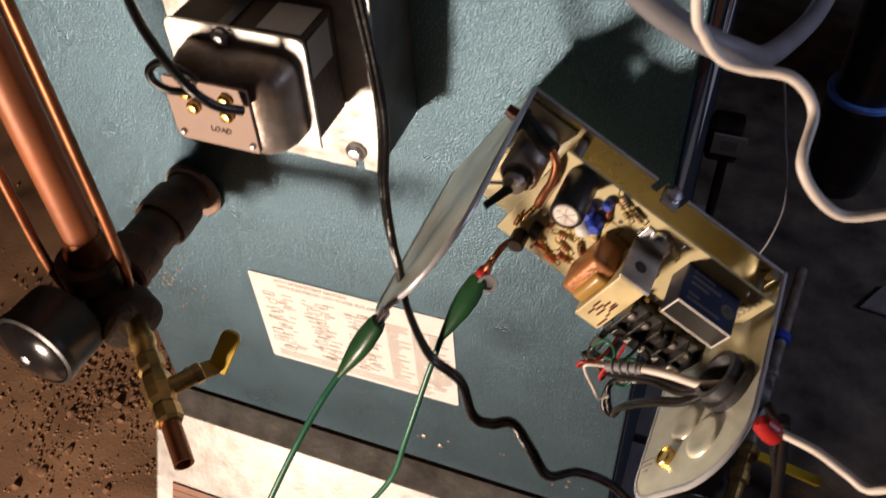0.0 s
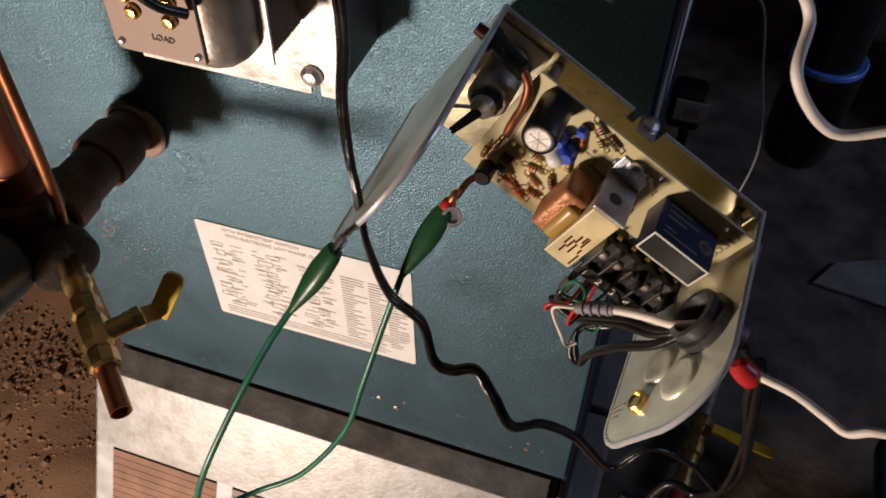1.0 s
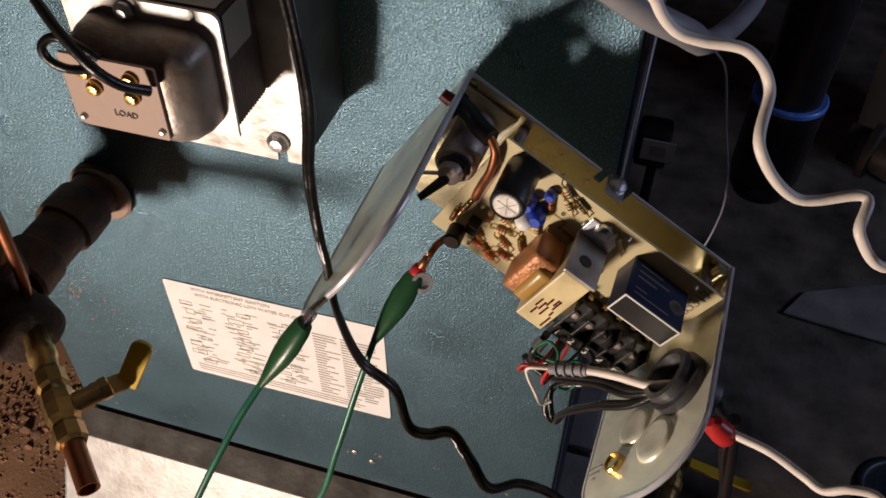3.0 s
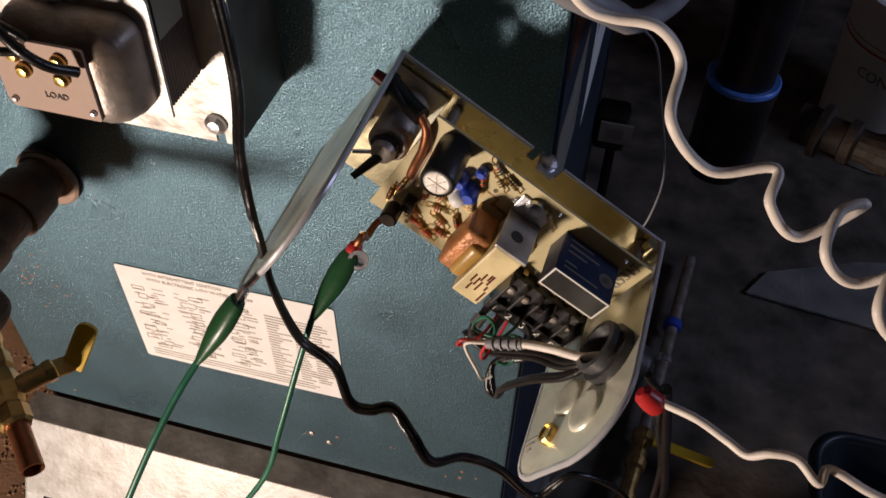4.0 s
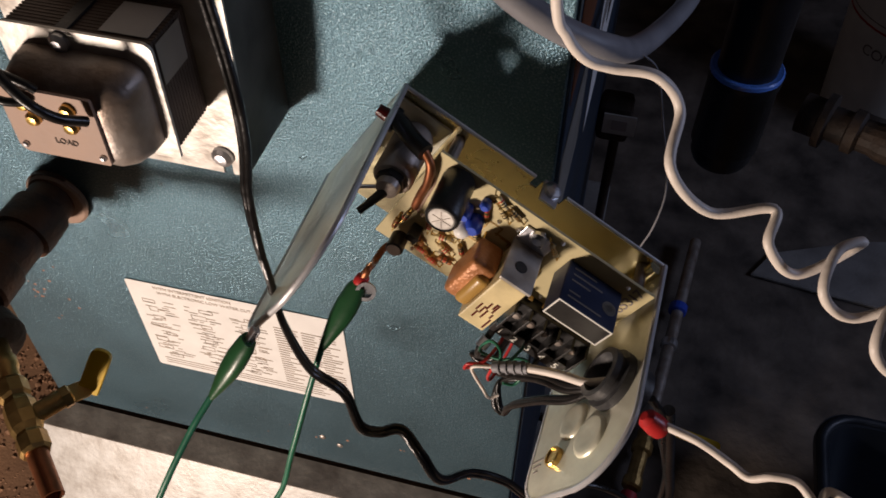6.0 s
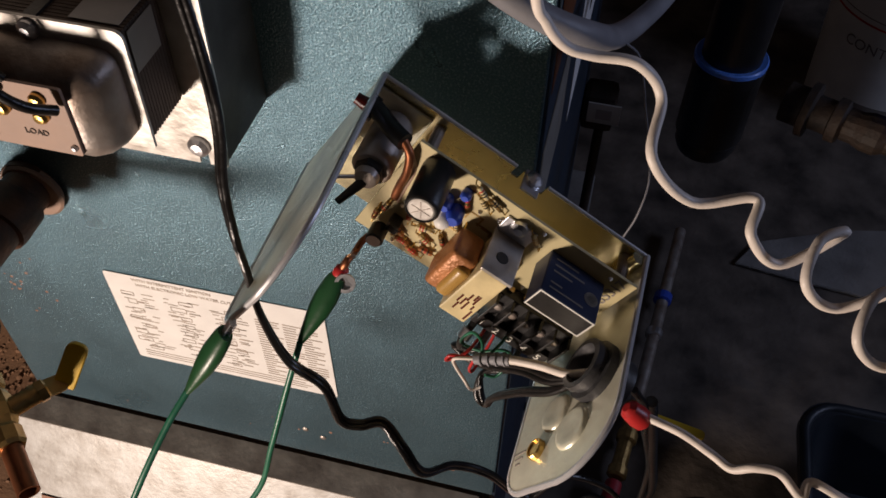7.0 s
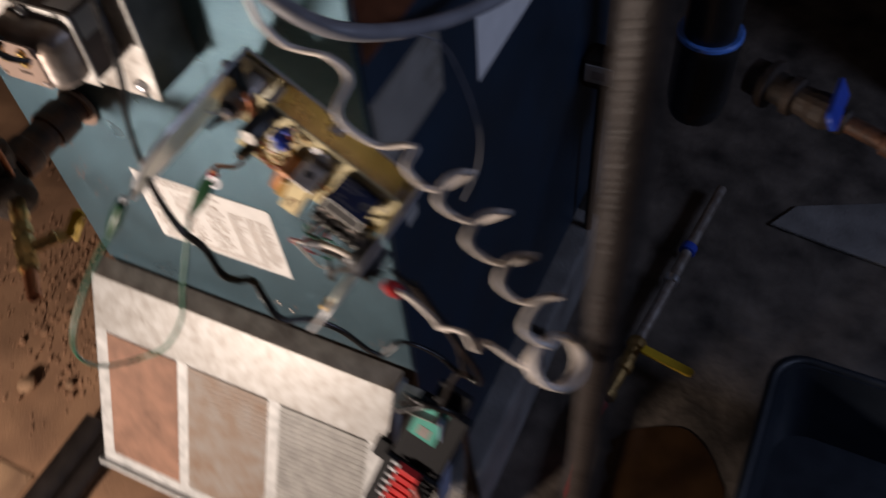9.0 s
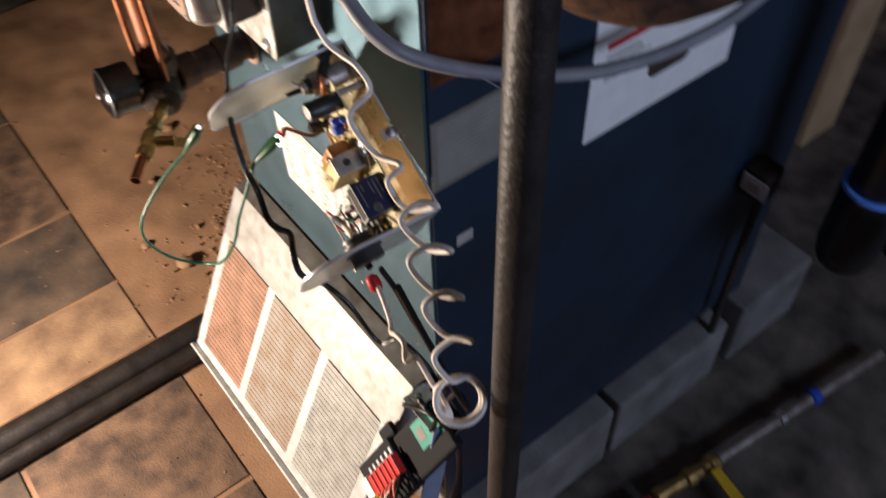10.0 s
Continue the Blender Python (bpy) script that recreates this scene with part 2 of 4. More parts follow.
def sweep(path, r, bm=None, n=10, flat=1.0, twist=0.0):
    """A cord along a path; flat squeezes its section, twist turns it (degrees a metre)."""
    own = bmesh.new()
    path = [Vector(q) for q in path]
    up, rings, run = Vector((0.12, -1, 0.2)).normalized(), [], 0.0
    for i, q in enumerate(path):
        t = (path[min(i + 1, len(path) - 1)] - path[max(i - 1, 0)]).normalized()
        if i:
            run += (q - path[i - 1]).length
        up = (up - t * up.dot(t)).normalized()
        side = t.cross(up)
        w = radians(twist * run)
        a, b = up * math.cos(w) + side * math.sin(w), side * math.cos(w) - up * math.sin(w)
        rr = r(i / (len(path) - 1)) if callable(r) else r
        rings.append([own.verts.new(q + a * math.cos(2 * math.pi * k / n) * rr * flat + b * math.sin(2 * math.pi * k / n) * rr) for k in range(n)])
    for x, y in zip(rings, rings[1:]):
        for k in range(n):
            own.faces.new((x[k], x[(k + 1) % n], y[(k + 1) % n], y[k]))
    own.faces.new(rings[0][::-1])
    own.faces.new(rings[-1])
    return merged(own, bm)


def words(text, size, m, depth=0.0002):
    """Lettering as a mesh: x along the line, y up, from m's origin at its middle."""
    c = bpy.data.curves.new("lettering", "FONT")
    c.body, c.size, c.extrude, c.align_x, c.align_y = text, size, depth, "CENTER", "CENTER"
    ob = bpy.data.objects.new("lettering", c)
    scene.collection.objects.link(ob)
    me = bpy.data.meshes.new_from_object(ob.evaluated_get(bpy.context.evaluated_depsgraph_get()))
    bpy.data.objects.remove(ob)
    bpy.data.curves.remove(c)
    own = bmesh.new()
    own.from_mesh(me)
    bpy.data.meshes.remove(me)
    bmesh.ops.transform(own, matrix=m, verts=own.verts)
    return own


def frame_of(x, y, origin):
    """A frame from its x and y directions."""
    x, y = Vector(x).normalized(), Vector(y)
    z = x.cross(y).normalized()
    y = z.cross(x)
    m = Matrix((x, y, z)).transposed().to_4x4()
    return Matrix.Translation(origin) @ m


# ---- the cellar ----
solid("floor", box((-3.0, -2.6, -0.12), (2.5, 2.6, 0.0)), CONC, "dusty grey concrete cellar floor", "floor", kind="structure")
solid("wall_west", box((-3.2, -2.6, -0.12), (-3.0, 2.6, 2.2)), WALLM, "dark rough stone cellar wall", "wall", kind="structure")
solid("wall_south", box((-3.2, -2.8, -0.12), (2.7, -2.6, 2.2)), WALLM, "dark rough stone cellar wall", "wall", kind="structure")
solid("wall_north", box((-3.2, 2.6, -0.12), (2.7, 2.8, 2.2)), WALLM, "dark rough stone cellar wall", "wall", kind="structure")
w = box((2.5, -2.6, -0.12), (2.7, 2.6, 1.2))
box((2.5, -2.6, 1.2), (2.7, -0.10, 2.2), bm=w)
box((2.5, 0.80, 1.2), (2.7, 2.6, 2.2), bm=w)
box((2.5, -0.10, 1.72), (2.7, 0.80, 2.2), bm=w)
solid("wall_east", w, WALLM, "dark rough stone cellar wall with a small window opening", "wall", kind="structure")
solid("ceiling", box((-3.2, -2.8, 2.2), (2.7, 2.8, 2.3)), WALLM, "dark cellar ceiling", "ceiling", kind="structure")

# ---- the boiler ----
boiler = thing("boiler", (0.2, 0.31, 0.155), "teal and dark blue sheet-metal boiler jacket standing on concrete blocks", "boiler")
fr = box((0.0, 0.0, 0.502), (0.398, 0.003, 1.22), 0.0012)
part("front_panel", fr, TEAL, boiler, "hammered teal enamel front panel")
part("side_panel", box((0.396, 0.003, 0.165), (0.4, 0.62, 1.22), 0.001), BLUE, boiler, "enamel side panel, dark blue with daylight and shade in its colour")
part("side_panel", box((0.0, 0.003, 0.165), (0.004, 0.62, 1.22), 0.001), TEAL, boiler)
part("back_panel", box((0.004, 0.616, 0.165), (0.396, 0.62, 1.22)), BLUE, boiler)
part("top_panel", box((0.0, 0.0, 1.22), (0.4, 0.62, 1.224)), TEAL, boiler)
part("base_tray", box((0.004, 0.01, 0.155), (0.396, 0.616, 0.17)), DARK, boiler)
# the louvred burner cover, kicked out at its foot
def on_cover(s, d, x):
    a, b = Vector((0, -0.026, 0.494)), Vector((0, -0.152, 0.238))
    q = a + (b - a) * s + Vector((0, -0.897, 0.442)) * d
    return Vector((x, q.y, q.z))
cover = thing("louvred_cover", (0.19, -0.15, 0.238), "plated steel burner cover with three louvred openings below the front panel", "cover")
def slab_on(s0, s1, x0, x1, d0, d1, bm=None):
    own = bmesh.new()
    bmesh.ops.create_cube(own, size=1)
    for v in own.verts:
        v.co = on_cover(s0 + (v.co.x + .5) * (s1 - s0), d0 + (v.co.z + .5) * (d1 - d0), x0 + (v.co.y + .5) * (x1 - x0))
    return merged(own, bm)
LX0, LX1 = -0.010, 0.388
BAYS = ((0.008, 0.112), (0.127, 0.238), (0.254, 0.365))
part("cover_head", slab_on(0, 0.265, LX0, LX1, -0.0015, 0), SCUFF, cover, "plated steel cover sheet with scuffs")
part("cover_foot", slab_on(0.93, 1, LX0, LX1, -0.0015, 0), LOUV, cover)
xs = [LX0] + [v for b in BAYS for v in b] + [LX1]
for a, b in zip(xs[::2], xs[1::2]):
    part("mullion", slab_on(0.265, 0.93, a, b, -0.0015, 0), LOUV, cover)
led = box((LX0, -0.026, 0.494), (LX1, -0.0025, 0.4955))
for v in led.verts:
    v.co.z += (v.co.y + 0.026) * 0.18
part("top_ledge", led, GRIME, cover, "grimy brown ledge")
part("foot_flange", slab_on(0.985, 1.0, LX0 - .002, LX1 + .002, 0, 0.008), LOUV, cover)
part("cover_return", slab_on(0, 1, LX0, LX0 + 0.0015, -0.03, 0), LOUV, cover)
part("cover_return", slab_on(0, 1, LX1 - 0.0015, LX1, -0.03, 0), LOUV, cover)
SL = {}
for bi, (a, b) in enumerate(BAYS):
    part("bay_backing", slab_on(.26, .935, a - .003, b + .003, -.0064, -.0056), RUSTY if bi == 0 else BELL, cover)
    for k in range(25):
        s = 0.272 + k * 0.0262
        own = bmesh.new()
        bmesh.ops.create_cube(own, size=1)
        for v in own.verts:
            f = v.co.x + .5
            v.co = on_cover(s + f * 0.0262, (0.0003 * (1 - f) - 0.0002 * f) + v.co.z * 0.0007, a + (v.co.y + .5) * (b - a))
        part("louvre_slat", own, (RUSTY, SLATB, SLATM)[bi], cover, "rust-stained louvre slat" if bi == 0 else "")
specks = bmesh.new()
sp = random.Random(21)
for k in range(34):
    x, z = (.040 + sp.gauss(0, .012), .655 + sp.gauss(0, .022)) if k < 20 else (sp.uniform(.02, .38), sp.uniform(.508, .56))
    lathe([(sp.uniform(.0004, .0016), 0), (.0002, .0003)], aim((x, 0, z), (x, -1, z)), specks, n=7)
tagged(part("rust_specks", specks, RUSTY, boiler, "small red rust specks"), kind="stuff")
# dark sheet gives the shaded inside behind the louvred cover
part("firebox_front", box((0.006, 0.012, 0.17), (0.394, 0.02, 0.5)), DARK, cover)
# dark strip fills the gap under the front panel, shade put into its colour
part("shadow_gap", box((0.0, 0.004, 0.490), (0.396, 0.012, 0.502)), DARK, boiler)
for x, z in ((0.245, 0.54), (0.259, 0.533)):
    part("screw", lathe([(0.0026, 0), (0.0026, .0006), (0.0016, .0012), (.0008, .0014)], aim((x, 0, z), (x, -1, z)), n=12), BELL, boiler)
# rating label
lab = thing("wiring_label", (0.196, -0.0005, 0.598), "white printed wiring label stuck to the teal front panel", "label")
LM = frame_of((0.160, 0, 0.0035), (0, 0, 1), (0.1972, -0.0006, 0.6495))
part("paper", plate(rounded(-.0795, -.0505, .0785, .0495, (.002,) * 4, 3), 0.0004, LM), PAPER, lab)
LT = LM @ Matrix.Translation((0, 0, 0.0005))
rnd = random.Random(4)
pr = bmesh.new()
def bar(x, y, w, h):
    box((x, y, 0), (x + w, y + h, 0.0002), m=LT, bm=pr)
for col, x0, w in ((0, -0.074, 0.030), (1, -0.040, 0.03), (2, -0.006, 0.028)):
    for k in range(15):
        y = 0.027 - k * 0.0045
        for j in range(3):
            bar(x0 + rnd.uniform(0, .02), y + rnd.uniform(0, .004), rnd.uniform(.003, .01), .0006)
        if k % 2 == 0:
            bx, bw, bh = x0 + rnd.uniform(0, .012), rnd.uniform(.006, .012), rnd.uniform(.003, .005)
            for q in ((bx, y, bw, .0004), (bx, y + bh, bw, .0004), (bx, y, .0004, bh), (bx + bw, y, .0004, bh)):
                bar(*q)
for k in range(24):
    y = 0.028 - k * 0.0028
    for x in (0.027, 0.047, 0.060):
        bar(x, y, rnd.uniform(.006, .015 if x > .03 else .019), .0008)
for k in range(3):
    bar(-0.072, -0.040 - k * 0.0028, rnd.uniform(.09, .14), .0006)
part("printing", pr, FAINT, lab, "grey printed diagrams and text lines")
part("heading", words("WITH INTERMITTENT IGNITION", 0.0040, LT @ Matrix.Translation((-.030, .0455, 0))), FAINT, lab)
part("heading", words("WITH ELECTRONIC LOW WATER CUT-OFF", 0.0040, LT @ Matrix.Translation((-.018, .0402, 0))), FAINT, lab)
# galvanised junction box with its transformer
jb = thing("junction_box", (0.215, -0.024, 0.88), "galvanised sheet junction box screwed to the front panel", "junction box")
part("box_front", plate([(.155, .869), (.2455, .869), (.2455, .879), (.2505, .879), (.2505, .869), (.259, .869), (.262, .90), (.264, 1.13), (.155, 1.13)], .0015, Matrix(((1, 0, 0, 0), (0, 0, -1, -.0465), (0, 1, 0, 0), (0, 0, 0, 1)))), GALV, jb)
# right side carries its shade in the colour; the left keeps plain galvanised
part("box_side", box((0.2585, -0.0465, 0.873), (0.2600, 0, 1.13)), BOXSIDE, jb, "galvanised box side, its shade put into a dark colour")
part("box_side", box((0.155, -0.0465, 0.873), (0.1565, 0, 1.13)), GALV, jb)
part("box_top", box((0.1565, -0.0465, 1.1285), (0.2585, 0, 1.13)), GALV, jb)
part("screw", lathe([(0.0055, 0), (0.0053, .002), (0.0030, .0038), (.001, .0042)], aim((.2470, -.048, .8800), (.2470, -1, .8800)), n=16), STEEL, jb)
tr = thing("transformer", (0.222, -0.08, 0.918), "dusty control transformer with a brown terminal plate on the junction box", "transformer")
part("core", box((.182, -.0778, .9085), (.2450, -.0483, .9605), .0006), LAMIN, tr, "dusty brown core laminations")
for k in range(13):
    part("lamination", box((.1818, -.0500 - .0021 * k - .0011, .9083), (.24515, -.0500 - .0021 * k, .9607)), LAMIN, tr)
FY = Matrix(((1, 0, 0, 0), (0, 0, -1, 0), (0, 1, 0, 0), (0, 0, 0, 1)))
def facing(x, y, z):
    return Matrix.Translation((x, y, z)) @ FY
part("flange", plate(rounded(.180, .9055, .2472, .9625, (.001, .001, .004, .004), 4), .0016, facing(0, -.0782, 0)), GALV, tr)
bell = bmesh.new()
rings = []
for y, g in ((-.0798, 0), (-.0860, .0004), (-.0930, .0025), (-.0975, .006), (-.0995, .0105), (-.1000, .0125)):
    rings.append([bell.verts.new((x, y, z)) for x, z in rounded(.186 + g * .55, .9095 + g * .6, .2425 - g * .9, .9545 - g * .8, (.009 - g * .35,) * 4, 6)])
for a, b in zip(rings, rings[1:]):
    for k in range(len(a)):
        bell.faces.new((a[k], a[(k + 1) % len(a)], b[(k + 1) % len(a)], b[k]))
bell.faces.new(rings[-1])
part("end_bell", bell, BELL, tr, "dusty grey steel end bell", smooth=True)
part("terminal_plate", plate(rounded(.1895, .9165, .2300, .9490, (.004, .001, .001, .001), 3), .0015, facing(0, -.1002, 0)), BROWNP, tr, "brown terminal plate")
part("lettering", words("LOAD", 0.0038, facing(.2130, -.1019, .9255)), LAMIN, tr)
for x, z in ((.2005, .9430), (.2025, .9360), (.2195, .9430), (.2185, .9350)):
    part("terminal_screw", lathe([(.0032, 0), (.0032, .0016), (.0021, .0030), (.0005, .0032)], aim((x, -.1017, z), (x, -1, z)), n=12), BRASS, tr)
for x, z in ((.1930, .9205), (.2275, .9205)):
    part("rivet", lathe([(.0015, 0), (.0015, .0008), (.0008, .0014)], aim((x, -.1017, z), (x, -1, z)), n=10), STEEL, tr)
part("screw", lathe([(.0042, 0), (.0042, .002), (.002, .0035), (.0006, .0036)], aim((.2080, -.0798, .9575), (.2080, -1, .9575)), n=14), STEEL, tr)
part("sticker", box((.2456, -.0745, .940), (.2459, -.055, .959), 0.0001), STICK, tr, "pale sticker on the core side")
part("sticker", box((.222, -.074, .9611), (.243, -.053, .9613), 0.0001), TAGM, tr)
part("strap", box((.2055, -.0782, .9612), (.2110, -.049, .9622)), BLACKP, tr)
# side labels
sl = thing("warning_label", (0.4005, 0.29, 0.74), "white warning label on the dark blue side panel", "label")
part("paper", box((0.4002, 0.183, 0.74), (0.4006, 0.392, 0.95)), PAPER, sl)
part("red_heading", box((0.4007, .200, .842), (.4009, .265, .850)), REDP, sl)
PM = Matrix(((0, 0, 1, .4007), (1, 0, 0, 0), (0, 1, 0, 0), (0, 0, 0, 1)))
part("pictogram", plate(rounded(.262, .778, .322, .806, (.012, .010, .006, .014), 5), .0002, PM), LAMIN, sl, "dark brown printed picture")
tx = bmesh.new()
for k in range(9):
    box((0.4007, .20, .775 - k * .0035 + .06), (.4009, .20 + rnd.uniform(.04, .075), .7763 - k * .0035 + .06), bm=tx)
part("printing", tx, PRINT, sl)
gl = thing("data_label", (0.4005, 0.045, 0.79), "grey printed data label on the dark blue side panel", "label")
part("paper", box((0.4002, 0.004, 0.79), (0.4005, 0.115, 0.866)), STICK, gl)
for k in range(14):
    part("text_line", box((0.4006, .010, .797 + k * .0047), (.4007, .010 + rnd.uniform(.07, .10), .7985 + k * .0047)), TAGM, gl)
gl2 = thing("data_label", (0.4005, 0.045, 0.90), "dull reddish label on the dark blue side panel", "label")
part("paper", box((0.4002, 0.006, 0.90), (0.4005, 0.105, 0.99)), COPPERD, gl2)
tape = box((0.4002, 0.028, 0.704), (0.4010, 0.047, 0.718), 0.0003)
part("tape_scrap", tape, TAGM, boiler, "scrap of pale tape")
# blocks under the boiler
for y0, y1, z1 in ((0.02, 0.298, 0.155), (0.312, 0.56, 0.150), (0.60, 0.78, 0.150)):
    solid("concrete_block", box((0.20, y0, 0), (0.435, y1, z1), 0.006), BLOCK, "rough grey concrete block under the boiler", "concrete block", "blocks under the boiler")
for y0, y1 in ((0.05, 0.31), (0.34, 0.6)):
    solid("concrete_block", box((-0.02, y0, 0), (0.18, y1, 0.155), 0.006), BLOCK, "rough grey concrete block under the boiler", "concrete block", "blocks under the boiler")

# ---- the opened control ----
LENSR = mat("dark_red_lens", (.10, .008, .008), .25)
# own axes of the chassis: along its back, out towards the flaps' ends, across its back
CA, CB = Vector((0.329, -0.023, 0.917)), Vector((0.457, -0.032, 0.844))
cu = (CB - CA).normalized()
cw = (Vector((0, -1, 0)) + cu * cu.y).normalized()
cv = cu.cross(cw)
CM = Matrix.Translation(CA) @ Matrix((cu, cw, cv)).transposed().to_4x4()


def C(a, b, c):
    return CM @ Vector((a, b, c))


def cbox(a0, a1, b0, b1, c0, c1, bevel=0.0, bm=None, seg=2):
    return box((a0, b0, c0), (a1, b1, c1), bevel, CM, bm, seg)


UPW = CM @ Matrix(((1, 0, 0, 0), (0, 0, 1, 0), (0, -1, 0, 0), (0, 0, 0, 1)))   # z out along the flaps


def post(a, c, profile, n=20, bm=None):
    """Turned about an axis that stands on the board: radius, height above the chassis back."""
    return lathe(profile, CM @ Matrix.Translation((a, 0, c)) @ Matrix.Rotation(radians(-90), 4, "X"), bm, n)


chassis = thing("control_chassis", CB + Vector((-.03, -.1, -.06)), "opened yellow-zinc control chassis hanging from its cords before the boiler", "control unit")
CH, CV, CF, CT = 0.1476, 0.0735, 0.110, -0.0022
# the back, with a notch and a bent tab in its upper edge
bk = plate([(0, CT), (.0715, CT), (.0715, .004), (.0755, .004), (.0755, CT + .001), (.0855, CT + .001), (.0855, .004), (.0890, .004), (.0890, CT), (CH, CT), (CH, CV), (-.0046, CV)], .0012,
           CM @ Matrix(((1, 0, 0, 0), (0, 0, -1, 0), (0, 1, 0, 0), (0, 0, 0, 1))))
part("chassis_back", bk, ZINC, chassis, "yellow zinc-plated steel back")
part("bent_tab", cbox(.0760, .0850, -.001, .012, CT - .0012, CT + .0002, .0003), STEEL, chassis, "bright bent mounting tab")
part("tab_screw", lathe([(.0042, 0), (.0042, .002), (.002, .0038), (.0006, .0040)], CM @ Matrix.Translation((.0805, .004, CT - .0012)) @ Matrix.Rotation(radians(180), 4, "X"), n=14), STEEL, chassis)
# flaps with rounded ends
fl = [(0, CT), (CF - .030, CT)] + [(CF - .030 + .030 * math.sin(radians(a)), CT + .034 - .034 * math.cos(radians(a))) for a in range(9, 90, 9)]
fl += [(CF, .032), (CF - .003, .056)] + [(CF - .019 + .016 * math.cos(radians(a)), .0575 + .016 * math.sin(radians(a))) for a in range(0, 91, 15)] + [(0, CV)]
FBM = CM @ Matrix(((0, 0, 1, CH - .0012), (1, 0, 0, 0), (0, 1, 0, 0), (0, 0, 0, 1)))
FAM = CM @ Matrix.Rotation(radians(-2.8), 4, "Z") @ Matrix(((0, -.060, 1, -.0008), (1, 0, 0, 0), (0, 1, 0, 0), (0, 0, 0, 1)))
part("end_flap", plate(fl, .0019, FBM), ZINCD, chassis, "dull zinc-plated end flap with rounded corners")
part("end_flap", plate(fl, .0014, FAM), ZINCD, chassis, "dull zinc-plated end flap with rounded corners")
# thin rods trace the sheet edges, with the window glint in their colour
for fm, depth in ((FBM, .00095), (FAM, .0007)):
    part("flap_edge", sweep([fm @ Vector((x, y, depth)) for x, y in fl], .0014, n=8), EDGE, chassis, "pale flap edge, window glint put into its colour", smooth=True)
for a0, a1 in ((0, .0715), (.0890, CH)):
    part("back_edge", sweep([C(a0, .0004, CT), C((a0 + a1) / 2, .0004, CT), C(a1, .0004, CT)], .0010, n=8), EDGE, chassis, "pale back edge, window glint put into its colour", smooth=True)
part("bend", sweep([C(CH - .0040, .0038, CT + .0004), C(CH - .0040, .0038, .03), C(CH - .0040, .0038, CV - .0004)], .0036, n=14), ZINC, chassis, "rounded bend of the chassis", smooth=True)
def on_b(w, v, d=0.0):
    return C(CH - .0012 - d, w, v)
def ring_on_b(w, v, prof, n=24):
    return lathe(prof, aim(on_b(w, v), on_b(w, v, 1)), n=n)
part("knockout", ring_on_b(.0855, .0275, [(.0108, -.0002), (.0106, .0006), (.0098, .0015), (.0086, .0017), (.0050, .0013), (.001, .0012)], 28), ZINCD, chassis, smooth=True)
part("knockout", ring_on_b(.071, .044, [(.0098, -.0002), (.0096, .0006), (.0088, .0015), (.0076, .0017), (.0045, .0013), (.001, .0012)], 28), ZINCD, chassis, smooth=True)
part("ground_screw", ring_on_b(.088, .052, [(.0052, 0), (.0052, .0022), (.0048, .0030), (.0040, .0030), (.0040, .0022), (.0012, .0022)], 16), BRASS, chassis, "brass ground screw")
gs = bmesh.new()
for k, w in enumerate((.009, .006, .003)):
    d = .0865 + .003 * k - .003
    q = [on_b(d, .0665 - w / 2, .0001), on_b(d + .0008, .0665 + w / 2, .0004)]
    box((CH - .0016, d, .0675 - w / 2), (CH - .0012, d + .0007, .0675 + w / 2), 0, CM, gs)
part("ground_mark", gs, PRINT, chassis)
bush = part("cord_bushing", ring_on_b(.0615, .0165, [(.0085, -.012), (.0125, -.0115), (.0125, -.004), (.0145, -.003), (.0145, .004), (.0118, .0042), (.0118, .0062), (.0130, .0068), (.0126, .0095), (.0098, .0098), (.0085, .003)], 28), NYLON, chassis, "dark grey nylon cord bushing", smooth=True)
# circuit board and what is soldered to it
board = part("circuit_board", cbox(.0295, .1455, .0165, .0181, .0040, .0690, .0002), PCB, chassis, "tan fibre circuit board")
BT = .0182
cap = part("capacitor", post(.0435, .0118, [(.0070, BT), (.0076, BT + .001), (.0076, .0425), (.0070, .0438), (.0066, .0440), (.0062, .0434)], 24), BLACKP, board, "black electrolytic capacitor with a vented silver end", smooth=True)
part("capacitor_end", post(.0435, .0118, [(.0058, .0432), (.0058, .0437), (.0052, .0440)], 24), GALV, cap)
vent = bmesh.new()
for a in (0, 60, 120):
    box((-.0046, -.00014, .0439), (.0046, .00014, .0442), 0, CM @ Matrix.Translation((.0435, 0, .0118)) @ Matrix.Rotation(radians(-90), 4, "X") @ Matrix.Rotation(radians(a), 4, "Z"), vent)
part("vent_scores", vent, BELL, cap)
xf = part("small_transformer", cbox(.0805, .0945, BT + .002, .0425, .0230, .0600, .0008), CREAM, board, "varnished yellow transformer core with a red pen mark")
part("winding", cbox(.0675, .0803, BT + .003, .0385, .0275, .0560, .0032, seg=3), COPPERC, xf, "copper winding", smooth=True)
part("inner_winding", cbox(.0735, .0805, .030, .0415, .0320, .0540, .003, seg=3), mat("golden_varnish", (.46, .27, .07), .3), xf, smooth=True)
part("bracket", cbox(.0795, .0955, BT, .0435, .0205, .0222, .0004), GALV, xf, "bright steel bracket")
part("bracket_foot", cbox(.0795, .0955, BT, BT + .0012, .0105, .0205, .0003), STEEL, xf)
part("bracket_hole", lathe([(.0030, 0), (.0030, .0004)], CM @ Matrix.Translation((.0870, .0325, .0206)) @ Matrix.Rotation(radians(180), 4, "X"), n=16), DARK, xf)
part("foot_screw", post(.0868, .0125, [(.0040, BT + .001), (.0040, BT + .003), (.002, BT + .0042), (.0006, BT + .0043)], 14), STEEL, xf)
rp = random.Random(11)
pm = bmesh.new()
